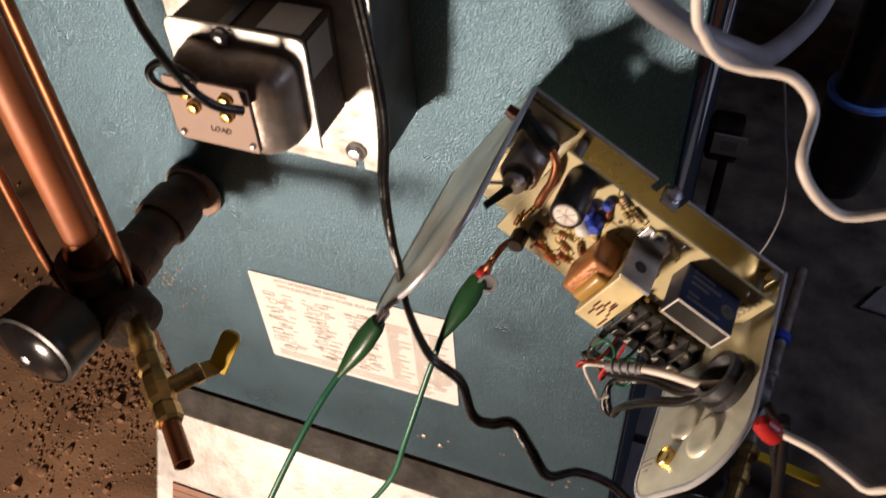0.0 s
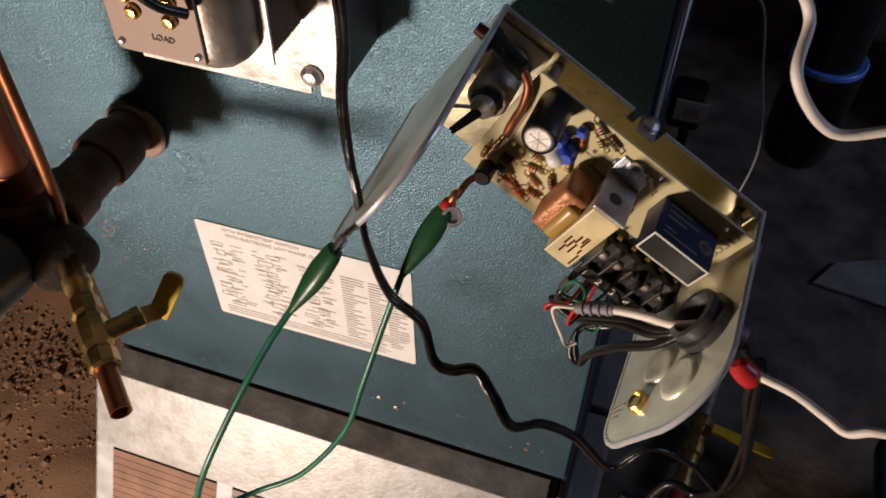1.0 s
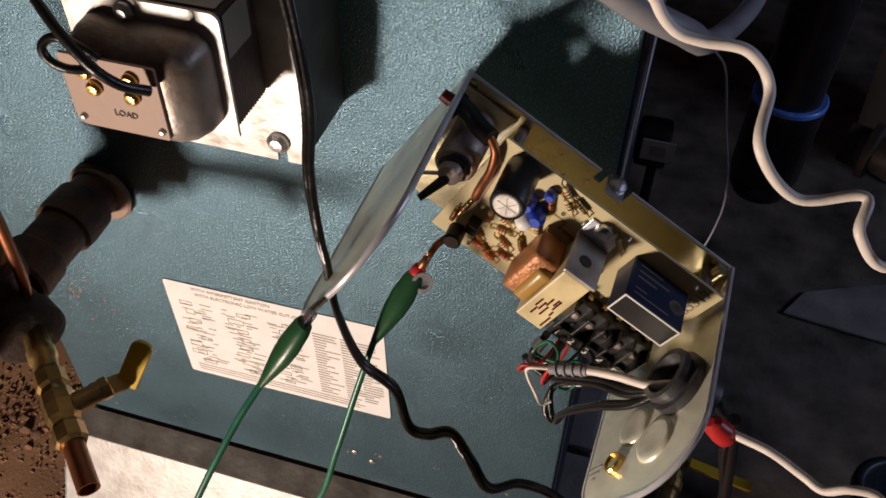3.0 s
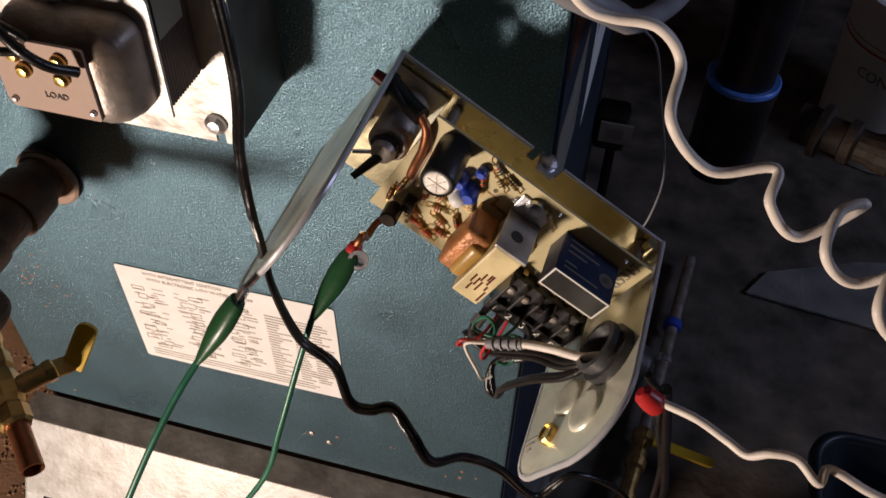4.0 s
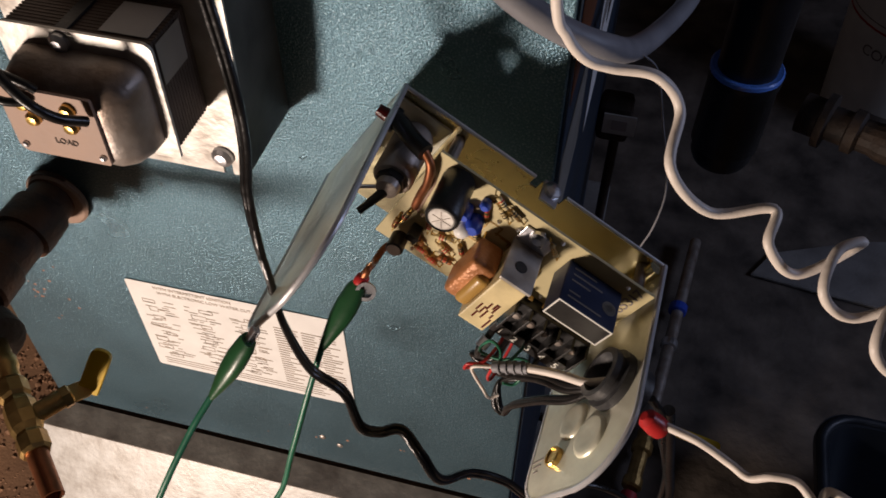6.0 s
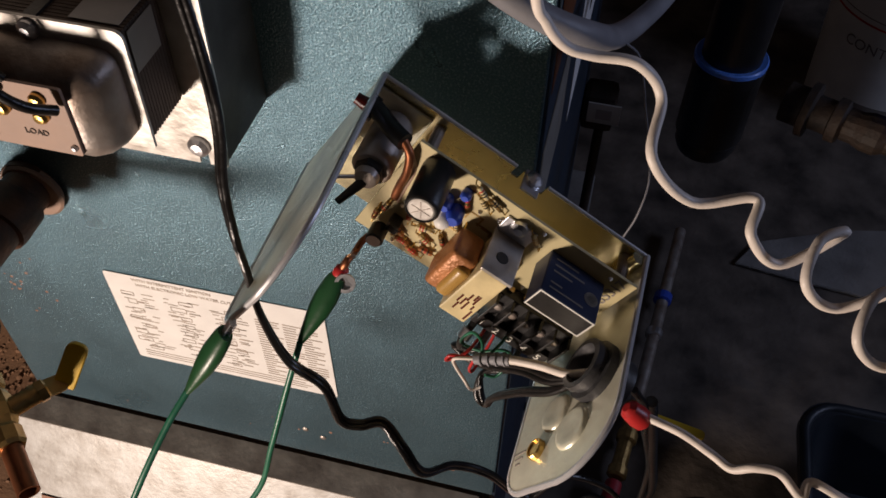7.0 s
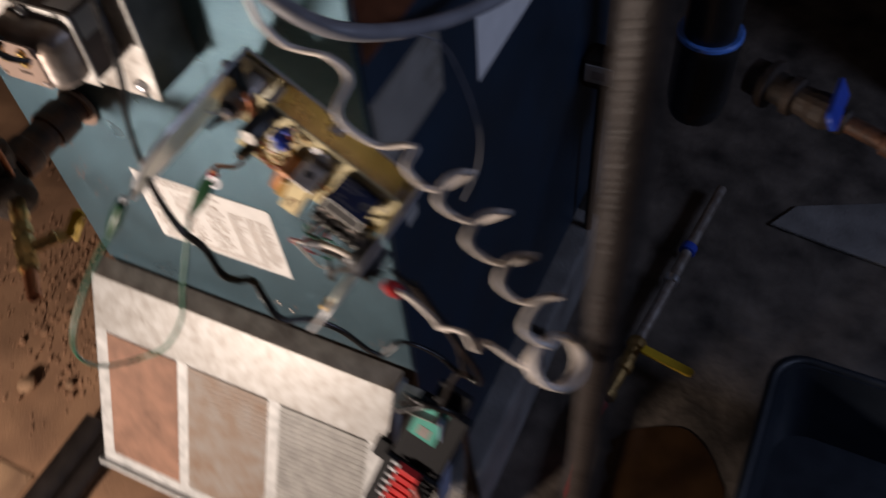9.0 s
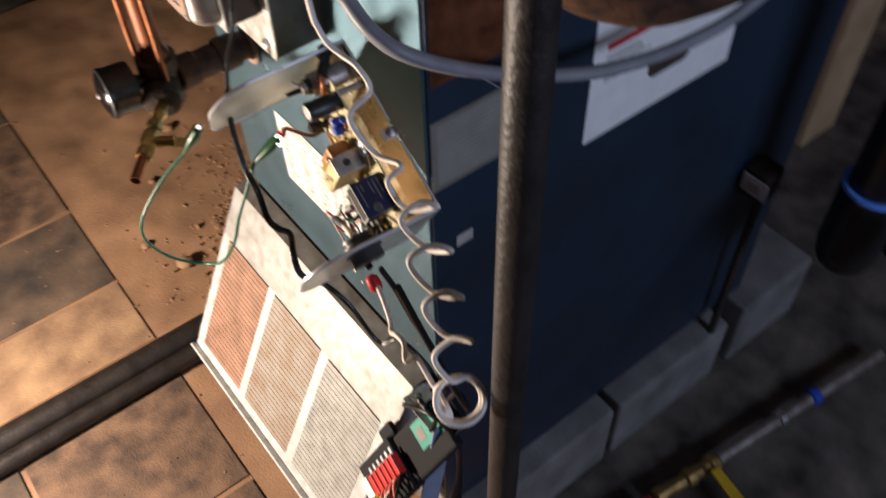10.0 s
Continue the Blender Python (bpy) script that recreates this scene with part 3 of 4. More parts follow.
for k in range(9):
    a, c = .0835 + .0011 * k, .040 + rp.uniform(-.003, .010)
    box((a, .0425, c), (a + .0009, .04275, c + rp.uniform(.003, .008)), 0, CM, pm)
part("pen_mark", pm, LENSR, xf)
relay = part("relay", cbox(.1050, .1345, BT, .0420, .0130, .0260, .0006), RELAYB, board, "dark blue relay with a white-framed label")
rl = bmesh.new()
for q in ((.1052, .1343, .0132, .0139), (.1052, .1343, .0251, .0258), (.1052, .1059, .0139, .0251), (.1336, .1343, .0139, .0251)):
    cbox(q[0], q[1], .0420, .0423, q[2], q[3], bm=rl)
part("label_face", cbox(.1058, .1337, .0420, .04215, .0138, .0252), BLACKP, relay, "dark relay label")
part("label_frame", rl, WHITED, relay)
rb = bmesh.new()
for k, (b0, w) in enumerate(((.021, .012), (.0245, .016), (.028, .010), (.0375, .018), (.0345, .006))):
    cbox(.1085, .1085 + w, b0, b0 + .0009, .01285, .0130, bm=rb)
part("print_bars", rb, STICK, relay)
for rr in (.0036, .0026):
    part("print_ring", lathe([(rr, 0), (rr, .0002), (rr - .0005, .0002), (rr - .0005, 0)], CM @ Matrix.Translation((.1295, .031, .0130)) @ Matrix.Rotation(radians(180), 4, "X"), n=20), STICK, relay)
part("stamped_number", words("65317", .0075, CM @ Matrix.Translation((.1395, BT + .0001, .0150)) @ Matrix(((0, -1, 0, 0), (0, 0, 1, 0), (-1, 0, 0, 0), (0, 0, 0, 1)))), PRINT, board)
# barrier terminal strip
strip = part("terminal_strip", cbox(.1015, .1440, BT, .0255, .0470, .0690, .0006), BLACKP, board, "black barrier terminal strip with five numbered screws")
part("number_ledge", cbox(.1015, .1440, .0255, .0285, .0650, .0725, .0003), BLACKP, strip)
for k in range(6):
    part("barrier", cbox(.1015 + .00824 * k, .1028 + .00824 * k, .0255, .0325, .0475, .0640, .0003), BLACKP, strip)
for k in range(5):
    part("terminal_screw", post(.1063 + .00824 * k, .0555, [(.0024, .0255), (.0024, .0268), (.0016, .0275), (.0006, .0276)], 12), BELL, strip)
    part("solder_tag", cbox(.1050 + .00824 * k, .1076 + .00824 * k, .020, .0225, .0450, .0462, .0002), OLDBRASS, strip)
    nm = CM @ Matrix.Translation((.1063 + .00824 * k, .0287, .0688)) @ Matrix(((1, 0, 0, 0), (0, 0, 1, 0), (0, -1, 0, 0), (0, 0, 0, 1)))
    part("numeral", words(str(k + 1), .0060, nm), WHITED, strip)
# push switch beside the board, with lugs
swt = part("push_switch", post(.0165, .0160, [(.0086, .004), (.0092, .006), (.0092, .0335), (.0080, .0350), (.0055, .0352), (.0055, .0400), (.0048, .0420), (.0030, .0425)], 24), BELL, chassis, "dusty grey push switch", smooth=True)
part("switch_nut", post(.0165, .0160, [(.0068, .0352), (.0068, .0385), (.0060, .0390)], 6), BLACKP, swt)
part("switch_lug", rod(C(.0165, .041, .018), C(.0120, .0500, .0285), .0024, .0016, n=10), BLACKP, swt)
part("switch_lug", rod(C(.0135, .039, .020), C(.0060, .0430, .0230), .0009, n=8), STEEL, swt)
part("switch_bracket", cbox(.0012, .0290, .0008, .0022, .0030, .0350, .0003), ZINCD, swt)
# pilot lamp through the flap
pl = part("pilot_lamp", rod(C(.002, .016, .004), C(-.0050, .0160, .004), .0034, .0026, n=16), LENSR, chassis, "dark red pilot lamp")
part("lamp_grommet", rod(C(.0016, .016, .004), C(.0050, .016, .004), .0062, .0058, n=16), BLACKP, pl)
part("sleeve", sweep(smooth_path([C(.004, .017, .002), C(.0085, .020, .001), C(.0150, .026, -.0015), C(.0212, .030, -.0035)], 6), .0042), BLACKP, pl, "black heat-shrink sleeve", smooth=True)
part("lamp_wire", sweep(smooth_path([C(.0205, .029, -.003), C(.0260, .031, .000), C(.0300, .031, .010), C(.0315, .029, .020), C(.0335, .027, .030), C(.0360, .0190, .0345)], 6), .0020), COPPERD, pl, "brown lamp wire", smooth=True)
part("lamp_wire", sweep(smooth_path([C(.0270, .029, .002), C(.0330, .026, .012), C(.0355, .026, .030), C(.0420, .023, .042), C(.0520, .021, .052), C(.0600, .0188, .0585)], 6), .0016), BROWNP, pl, smooth=True)
# small parts on the board
def drop_part(name, a, c, r, h, material, label=""):
    return part(name, post(a, c, [(r * .8, BT), (r, BT + h * .3), (r, BT + h * .75), (r * .6, BT + h)], 12), material, board, label, smooth=True)
drop_part("film_capacitor", .0610, .0250, .0042, .0090, BLUEP, "blue drop capacitor")
drop_part("film_capacitor", .0545, .0215, .0030, .0085, BLUEP, "blue drop capacitor")
drop_part("film_capacitor", .0590, .0125, .0026, .0055, BLUEP, "blue drop capacitor")
part("white_bead", post(.0580, .0290, [(.002, BT), (.0046, BT + .003), (.0050, BT + .006), (.0030, BT + .010), (.001, BT + .011)], 12), WHITEP, board, "lump of white sealant", smooth=True)
part("white_bead", post(.0530, .0260, [(.002, BT), (.0036, BT + .002), (.0034, BT + .006), (.001, BT + .008)], 10), WHITEP, board, smooth=True)
tq = part("transistor", post(.0400, .0590, [(.0042, BT + .004), (.0042, BT + .0125), (.0036, BT + .0132)], 16), BLACKP, board, "black transistor can", smooth=True)
part("can_top", post(.0400, .0590, [(.0034, BT + .0130), (.0034, BT + .0134)], 16), STEEL, tq)
part("transistor", cbox(.0410, .0465, BT, BT + .0085, .0490, .0535, .0008), BLACKP, board)
rs = random.Random(5)
for a, c, ang in ((.0660, .0330, 60), (.0530, .0400, 10), (.0560, .0460, -20), (.0480, .0560, 30), (.0600, .0520, 15), (.0660, .0460, 50), (.0520, .0610, 0), (.0590, .0630, 10), (.0470, .0440, 70), (.0360, .0470, 90), (.0345, .0550, 80), (.0640, .0580, -10), (.0980, .0420, 20), (.1000, .0350, 80), (.0960, .0130, 40), (.0640, .0070, 25), (.0680, .0120, 30), (.0720, .0085, 15), (.0620, .0170, 60)):
    d = Vector((math.cos(radians(ang)), 0, math.sin(radians(ang))))
    mid = Vector((a, BT + .0018, c))
    mm = [CM @ (mid + d * s) for s in (-.0036, .0036)]
    kind = rs.choice((CREAM, OLDBRASS, CREAM, COPPERC))
    rz = part("resistor", lathe([(.0009, 0), (.0013, .0005), (.0012, .0020), (.0012, .0052), (.0013, .0066), (.0009, .0072)], aim(*mm), n=10), kind, board, "", smooth=True)
    for s in (.0018, .0032, .0046):
        part("colour_band", lathe([(.00135, s), (.00135, s + .0006)], aim(*mm), n=10), rs.choice((REDP, BLACKP, OLDBRASS)), rz)
    part("lead", sweep([CM @ Vector((mid + d * s) - Vector((0, h, 0))) for s, h in ((-.0062, .0018), (-.0058, -.0004), (-.004, 0), (.004, 0), (.0058, -.0004), (.0062, .0018))], .00035, n=6), BRASS, rz)
joints = bmesh.new()
for k in range(46):
    a, c = rs.uniform(.033, .142), rs.uniform(.006, .067)
    if .10 < a < .14 and .01 < c < .03 or .065 < a < .097 and .02 < c < .062 or a > .097 and c > .05:
        continue
    post(a, c, [(.0012, BT), (.0009, BT + .0006), (.0003, BT + .0016)], 8, joints)
tagged(part("solder_joints", joints, STEEL, board, "bright solder joints"), kind="stuff")
tracks = bmesh.new()
for k in range(16):
    a, c = rs.uniform(.034, .125), rs.uniform(.006, .062)
    w = rs.uniform(.004, .010)
    cbox(a, a + w, BT - .0001, BT + .0001, c, c + .0008, bm=tracks)
    cbox(a + w, a + w + .0008, BT - .0001, BT + .0001, c, c + rs.uniform(.003, .006), bm=tracks)
tagged(part("printed_tracks", tracks, OLDBRASS, board), kind="stuff")
part("bent_lead", sweep([C(.0688, .0182, .0290), C(.0688, .0240, .0290), C(.0695, .0240, .0340), C(.0700, .0182, .0350)], .0005, n=6), BRASS, board)
# the board stands off the back on four posts
board.location = CM.to_3x3() @ Vector((-.003, .0090, -.0105))
for a, c in ((.034, .006), (.1405, .006), (.034, .056), (.1405, .056)):
    part("standoff", post(a, c, [(.0028, .0006), (.0028, .0255)], 12), BELL, chassis)
# leads inside the chassis
def cwire(name, pts, r, material, label="", steps=6, parent=chassis):
    return part(name, sweep(smooth_path([C(*p) for p in pts], steps), r, n=10), material, parent, label, smooth=True)
cwire("white_cable", [(CH + .012, .0600, .0150), (CH - .002, .0610, .0180), (.1380, .0620, .0270), (.1300, .0580, .0370), (.1220, .0560, .0455), (.1180, .0555, .0500)], .0021, WHITEW, "white low-voltage cable")
wt = cwire("cable_sheath_end", [(.1190, .0555, .0490), (.1120, .0550, .0575), (.1080, .0550, .0630)], .0028, GREYW, "grey taped cable end")
for k in range(4):
    p = [(.1175 - .0024 * k, .0553, .0505 + .0031 * k), (.1170 - .0024 * k, .0553, .0512 + .0031 * k)]
    part("tape_turn", rod(C(*p[0]), C(*p[1]), .0034, n=14), GREYW, wt)
cwire("red_wire", [(.1080, .0550, .0630), (.1020, .0540, .0690), (.0985, .0550, .0715), (.1000, .0540, .0770), (.1060, .0480, .0700), (.1085, .0330, .0640), (.1040, .0285, .0615)], .0008, REDP, "thin red wire")
cwire("red_wire", [(.1080, .0545, .0630), (.1120, .0520, .0760), (.1180, .0440, .0850), (.1160, .0330, .0700), (.1128, .0285, .0620)], .0008, REDP)
cwire("white_wire", [(.1080, .0550, .0630), (.1010, .0560, .0700), (.1060, .0520, .0800), (.1180, .0480, .0920), (.1260, .0450, .1000), (.1290, .0430, .0960)], .0008, WHITEW, "thin white wire")
cwire("green_wire", [(.1100, .0550, .0610), (.1060, .0500, .0560), (.1010, .0450, .0600), (.1020, .0440, .0720), (.1120, .0450, .0680), (.1190, .0440, .0600), (.1260, .0420, .0640), (.1280, .0450, .0780), (.1220, .0480, .0790)], .0008, GREENW, "thin green wire")
cwire("green_wire", [(.1115, .0540, .0580), (.1160, .0420, .0560), (.1180, .0330, .0590), (.1219, .0285, .0620)], .0008, GREENW)
for k, off in enumerate((0, .0045)):
    cwire("black_lead", [(CH + .014, .062, .020 + off), (CH - .004, .0620, .0240 + off), (.1380, .0580, .0400 + off), (.1310, .0500, .0540 + off), (.1240, .0430, .0720 + off), (.1170, .0380, .0880), (.1100 - off, .0340, .0900), (.1040 + off * 2, .0380, .0790), (.1036 + .00915 * k, .0335, .0715), (.1036 + .00915 * k, .0290, .0655)], .0019, BLACKW, "black rubber lead")
    cwire("black_lead", [(CH - .004, .0630, .0200 + off), (.1420, .0610, .0420 + off), (.1380, .0540, .0640 + off), (.1360, .0470, .0900 + off), (.1390, .0440, .1060), (.1330, .0400, .1080 - off), (.1270, .0360, .0940), (.1310 + off, .0370, .0760), (.1310 + .00915 * k, .0290, .0655)], .0017, BLACKW)
cwire("crimp", [(.1035, .0375, .0770), (.1037, .0340, .0725)], .0034, STEEL)
# the red-sleeved test lead of the board
TIPB = Vector((.3262, -.0868, .8574))
part("probe_wire", sweep(smooth_path([C(.0385, .0200, .0660), C(.0360, .0260, .0700), C(.0352, .0360, .0712), TIPB + Vector((.003, .004, .006)), TIPB], 6), .0017, n=10), COPPERD, chassis, "brown sleeved probe wire", smooth=True)
part("red_connector", lathe([(.0015, -.0040), (.0029, -.0028), (.0034, 0), (.0029, .0028), (.0015, .0040)], aim(TIPB, TIPB + Vector((.3, .45, .6))), n=14), REDP, chassis, "red insulated ring connector", smooth=True)
part("connector_ring", lathe([(.0046, -.0006), (.0046, .0006), (.0030, .0006), (.0030, -.0006)], aim(TIPB + Vector((.0035, -.004, -.0015)), TIPB + Vector((.1, -.4, .2))), n=16), STEEL, chassis)
# wire nut and the thermostat cable's tail outside

# ---- pipes and cords ----
# gauge tee, riser and drain valve
tee = thing("gauge_tee", (.092, -.098, .755), "black iron tee and nipple screwed into the front panel", "pipe fitting")
nip = lathe([(.0185, -.002), (.0185, .004), (.0150, .006), (.0150, .016), (.0178, .018), (.0184, .034), (.0178, .040), (.0152, .041), (.0152, .062), (.0172, .064), (.0178, .082), (.0162, .084)], aim((.092, 0, .772), (.092, -1, .774)), n=26)
part("nipple", nip, RUSTI, tee, "dusty black iron nipple and coupling", smooth=True)
part("flange_rim", lathe([(.0190, 0), (.0190, .002), (.0205, .0035), (.0190, .005)], aim((.094, -.001, .770), (.094, -1, .770)), n=26), BROWNP, tee, smooth=True)
body = lathe([(.0165, -.026), (.0190, -.024), (.0190, -.012), (.0165, -.010), (.0165, .012), (.0195, .014), (.0195, .028), (.0160, .030)], aim((.094, -.100, .776), (.094, -.100, 2)), n=24)
part("tee_body", body, RUSTI, tee, smooth=True)
part("tee_arm", lathe([(.0160, 0), (.0160, .020), (.0185, .022), (.0185, .034), (.0150, .036)], aim((.094, -.100, .776), (.150, -.128, .772)), n=22), IRON, tee, smooth=True)
ga = thing("pressure_gauge", (.092, -.148, .76), "round black pressure gauge with a glass face on the tee", "gauge")
part("gauge_case", lathe([(.008, 0), (.008, .012), (.0236, .014), (.0244, .018), (.0244, .036), (.0252, .038), (.0252, .042), (.0228, .0425)], aim((.093, -.114, .782), (.085, -.30, .792)), n=32), BLACKP, ga, "black gauge case", smooth=True)
part("gauge_face", lathe([(.0226, .0418), (.0220, .0438), (.0180, .0462), (.0110, .0478), (.004, .0484)], aim((.093, -.114, .782), (.085, -.30, .792)), n=32), GLOSSB, ga, "dark domed glass face", smooth=True)
part("gauge_rim", lathe([(.0254, .0390), (.0254, .0432), (.0232, .0440), (.0226, .0425)], aim((.093, -.114, .782), (.085, -.30, .792)), n=32), BLACKP, ga, "worn black rim", smooth=True)
part("gauge_knob", lathe([(.003, .0480), (.003, .0492), (.001, .0498)], aim((.093, -.114, .782), (.085, -.30, .792)), n=14), STEEL, ga)
rs2 = thing("copper_riser", (.096, -.100, .80), "orange copper riser pipe standing in the tee", "pipe")
part("pipe", rod((.096, -.100, .800), (.096, -.100, 2.2), .0098, n=22), COPPER, rs2, smooth=True)
part("collar", lathe([(.0130, 0), (.0136, .004), (.0136, .010), (.0115, .013), (.0104, .020)], Matrix.Translation((.096, -.100, .803)), n=22), COPPERD, rs2, smooth=True)
for x, y in ((.1215, -.103), (.074, -.112)):
    t = thing("capillary_tube", (x, y, .775), "thin tarnished copper tube beside the riser", "pipe", "capillary tubes")
    part("tube", sweep(smooth_path([(x + (.096 - x) * .4, y, .776), (x, y, .812), (x + .001, y, .95), (x, y - .002, 1.4), (x, y, 2.2)], 6), .0029), COPPERD, t, smooth=True)
# brass drain valve
dv = thing("drain_valve", (.17, -.15, .75), "brass ball drain valve with a yellow lever on the tee", "valve")
P0, P1 = Vector((.128, -.117, .774)), Vector((.196, -.180, .764))
VA = aim(P0, P1) @ Matrix.Diagonal((.58, .58, 1, 1))
part("inlet", lathe([(.0105, -.016), (.0105, .006), (.0125, .008), (.0125, .014), (.0105, .016), (.0105, .026)], VA, n=20), OLDBRASS, dv, smooth=True)
part("valve_body", lathe([(.0120, .022), (.0138, .024), (.0138, .032), (.0118, .034), (.0142, .038), (.0150, .045), (.0142, .052), (.0120, .056), (.0136, .058), (.0136, .066), (.0118, .068)], VA, n=8), OLDBRASS, dv, "tarnished brass valve body")
part("outlet_pipe", lathe([(.0092, .066), (.0092, .0935), (.0078, .0936), (.0078, .080)], VA, n=22), COPPERD, dv, "tarnished copper outlet stub", smooth=True)
mid = VA @ Vector((0, 0, .047))
st = mid + Vector((.010, .015, -.001)).normalized() * .022
part("stem", rod(mid, st, .0056, .0050, n=14), OLDBRASS, dv, smooth=True)
part("stem_nut", lathe([(.0062, 0), (.0062, .004), (.0045, .005)], aim(st - (st - mid).normalized() * .002, st + (st - mid)), n=6), OLDBRASS, dv)
tipv = Vector((.1845, -.1055, .7770))
bend = Vector((.1785, -.1180, .7600))
lv = bmesh.new()
def blade(a, b, w, bm, th=.0016, up=Vector((.35, .25, .9))):
    d = (b - a).normalized()
    s = d.cross(up).normalized()
    n = s.cross(d)
    m = Matrix((d, s, n)).transposed().to_4x4()
    L = (b - a).length
    plate(rounded(0, -w / 2, L, w / 2, (.001, w * .4, w * .4, .001), 5), th, Matrix.Translation(a) @ m, bm, 0.0004)
blade(st - Vector((.004, .004, 0)), bend, .011, lv)
part("lever", lv, OLDBRASS, dv)
lv = bmesh.new()
blade(bend - (tipv - bend) * .1, tipv + (tipv - bend) * .10, .0112, lv, .0030)
part("lever_grip", lv, YELLOW, dv, "yellow vinyl lever grip")
# pole before the corner
pole = thing("iron_pole", (.604, -.090, 0), "thin black iron pipe standing upright before the boiler corner", "pipe")
part("pole_pipe", rod((.604, -.090, 0), (.604, -.090, 2.2), .0112, n=24), POLEM, pole, smooth=True)
for z in (.55, 1.52):
    part("coupling", lathe([(.0112, -.018), (.0135, -.016), (.0135, .016), (.0112, .018)], Matrix.Translation((.604, -.090, z)), n=24), POLEM, pole, smooth=True)


def cord(name, pts, r, material, label, category, steps=8, **kw):
    return solid(name, sweep(smooth_path(pts, steps), r, **kw), material, label, category, smooth=True)


# black flat cord down the front
run = smooth_path([(.262, -.060, 1.30), (.262, -.065, 1.05), (0.282, -0.085, 0.948), (0.287, -0.1, 0.913), (0.292, -0.108, 0.892), (0.296, -0.112, 0.879), (0.3, -0.115, 0.853), (0.31, -0.117, 0.826), (0.325, -0.117, 0.812), (0.331, -0.117, 0.785), (0.339, -0.113, 0.776), (0.349, -0.108, 0.774), (0.361, -0.114, 0.764), (0.371, -0.115, 0.746), (0.384, -0.1, 0.732), (0.402, -0.09, 0.712), (0.424, -0.08, 0.675), (0.442, -0.07, 0.691), (0.467, -0.06, 0.672), (.489, -.058, .650), (.488, -.062, .706), (.476, -.076, .765), (.470, -.084, .800), (.461, -.090, .822)], 8)
pc = thing("power_cord", run[-1], "black flat twin rubber power cord hanging over the front panel", "cord")
for side in (-1, 1):
    strand, gone = [], 0.0
    for k, q in enumerate(run):
        t = (run[min(k + 1, len(run) - 1)] - run[max(k - 1, 0)]).normalized()
        gone += (q - run[k - 1]).length if k else 0
        across = t.cross(Vector((0, -1, 0))).normalized()
        w = radians(520 * gone)
        strand.append(q + (across * math.cos(w) + t.cross(across) * math.sin(w)) * .00125 * side)
    part("conductor", sweep(strand, .00165, n=9), BLACKW, pc, smooth=True)
cord("power_cord", [(.472, -.084, .806), (.484, -.070, .740), (.496, -.052, .660), (.488, -.030, .590), (.466, -.026, .585), (.452, -.036, .540), (.446, -.045, .505)], .0030, BLACKW, "black rubber cord hanging from the control chassis", "cord")
tcord = [(.2285, -.1045, .9415), (.2225, -.113, .949), (.214, -.116, .959), (.199, -.111, .973), (.186, -.102, .985), (.17, -.09, 1.02), (.165, -.08, 1.3)]
cord("transformer_lead", tcord, .0021, BLACKW, "black lead hooked on the transformer's terminal", "wire")
cord("transformer_lead", [(.2045, -.1035, .9450), (.197, -.107, .9465), (.191, -.108, .9500), (.1895, -.107, .9550), (.194, -.104, .9575), (.203, -.102, .953), (.207, -.1005, .949)], .0018, BLACKW, "short black jumper looped on the transformer", "wire")
# green test lead with two clips
def clip(name, tail, tip, jaw):
    tail, tip, jaw = Vector(tail), Vector(tip), Vector(jaw)
    t = thing(name, tail, "alligator clip in a dark green vinyl boot, gripping the control", "clip", "test lead clips")
    L = (tip - tail).length
    d = aim(tail, tip)
    b = lathe([(.0017, 0), (.0026, L * .10), (.0040, L * .28), (.0054, L * .48), (.0059, L * .68), (.0051, L * .92), (.0042, L)], d @ Matrix.Diagonal((1, .72, 1, 1)), n=20)
    part("boot", b, GREENV, t, "dark green vinyl boot", smooth=True)
    j = bmesh.new()
    box((-.0017, .0006, L * .9), (.0017, .0014, L + .007), .0004, d, j)
    part("jaw", j, STEEL, t)
    j = bmesh.new()
    box((-.0017, -.0016, L * .9), (.0017, -.0008, L + .007), .0004, d, j)
    part("jaw", j, STEEL, t)
    for k in range(4):
        part("tooth", box((-.0015, -.0008, L + .0012 + .0014 * k), (.0015, .0006, L + .0018 + .0014 * k), 0, d), STEEL, t)
    return t
clip("alligator_clip", (.281, -.152, .843), (.2985, -.1405, .8745), (.300, -.14, .88))
clip("alligator_clip", (.3130, -.1090, .8310), (.3255, -.0880, .8560), (.33, -.085, .86))
cord("test_lead", [(.2812, -.1520, .8435), (.274, -.163, .830), (.264, -.180, .806), (.252, -.197, .772), (.243, -.200, .740), (.231, -.187, .698), (.228, -.170, .672), (.240, -.155, .668), (.266, -.147, .690), (.290, -.138, .732), (.299, -.130, .768), (.3065, -.118, .803), (.3128, -.1092, .8305)], .0015, GREENW, "green test lead hanging in a loop between two clips", "wire")
# coiled white cable
right = [Vector(q) for q in ((.4428, -.0715, .9667), (.4827, -.0787, .9361), (.5164, -.0765, .9254), (.5408, -.0848, .9115), (.5611, -.0925, .8912), (.5791, -.0994, .8709))]
left = [Vector(q) for q in ((.4435, -.0890, .9550), (.4830, -.0898, .9288), (.5053, -.0969, .9167), (.5265, -.1070, .9039), (.5471, -.1120, .8826), (.5650, -.1190, .8550))]
low = [Vector(q) for q in ((.4612, -.0835, .9335), (.4973, -.0865, .9137), (.5215, -.0900, .9000), (.5430, -.1012, .8855), (.5604, -.1065, .8632), (.579, -.117, .843))]
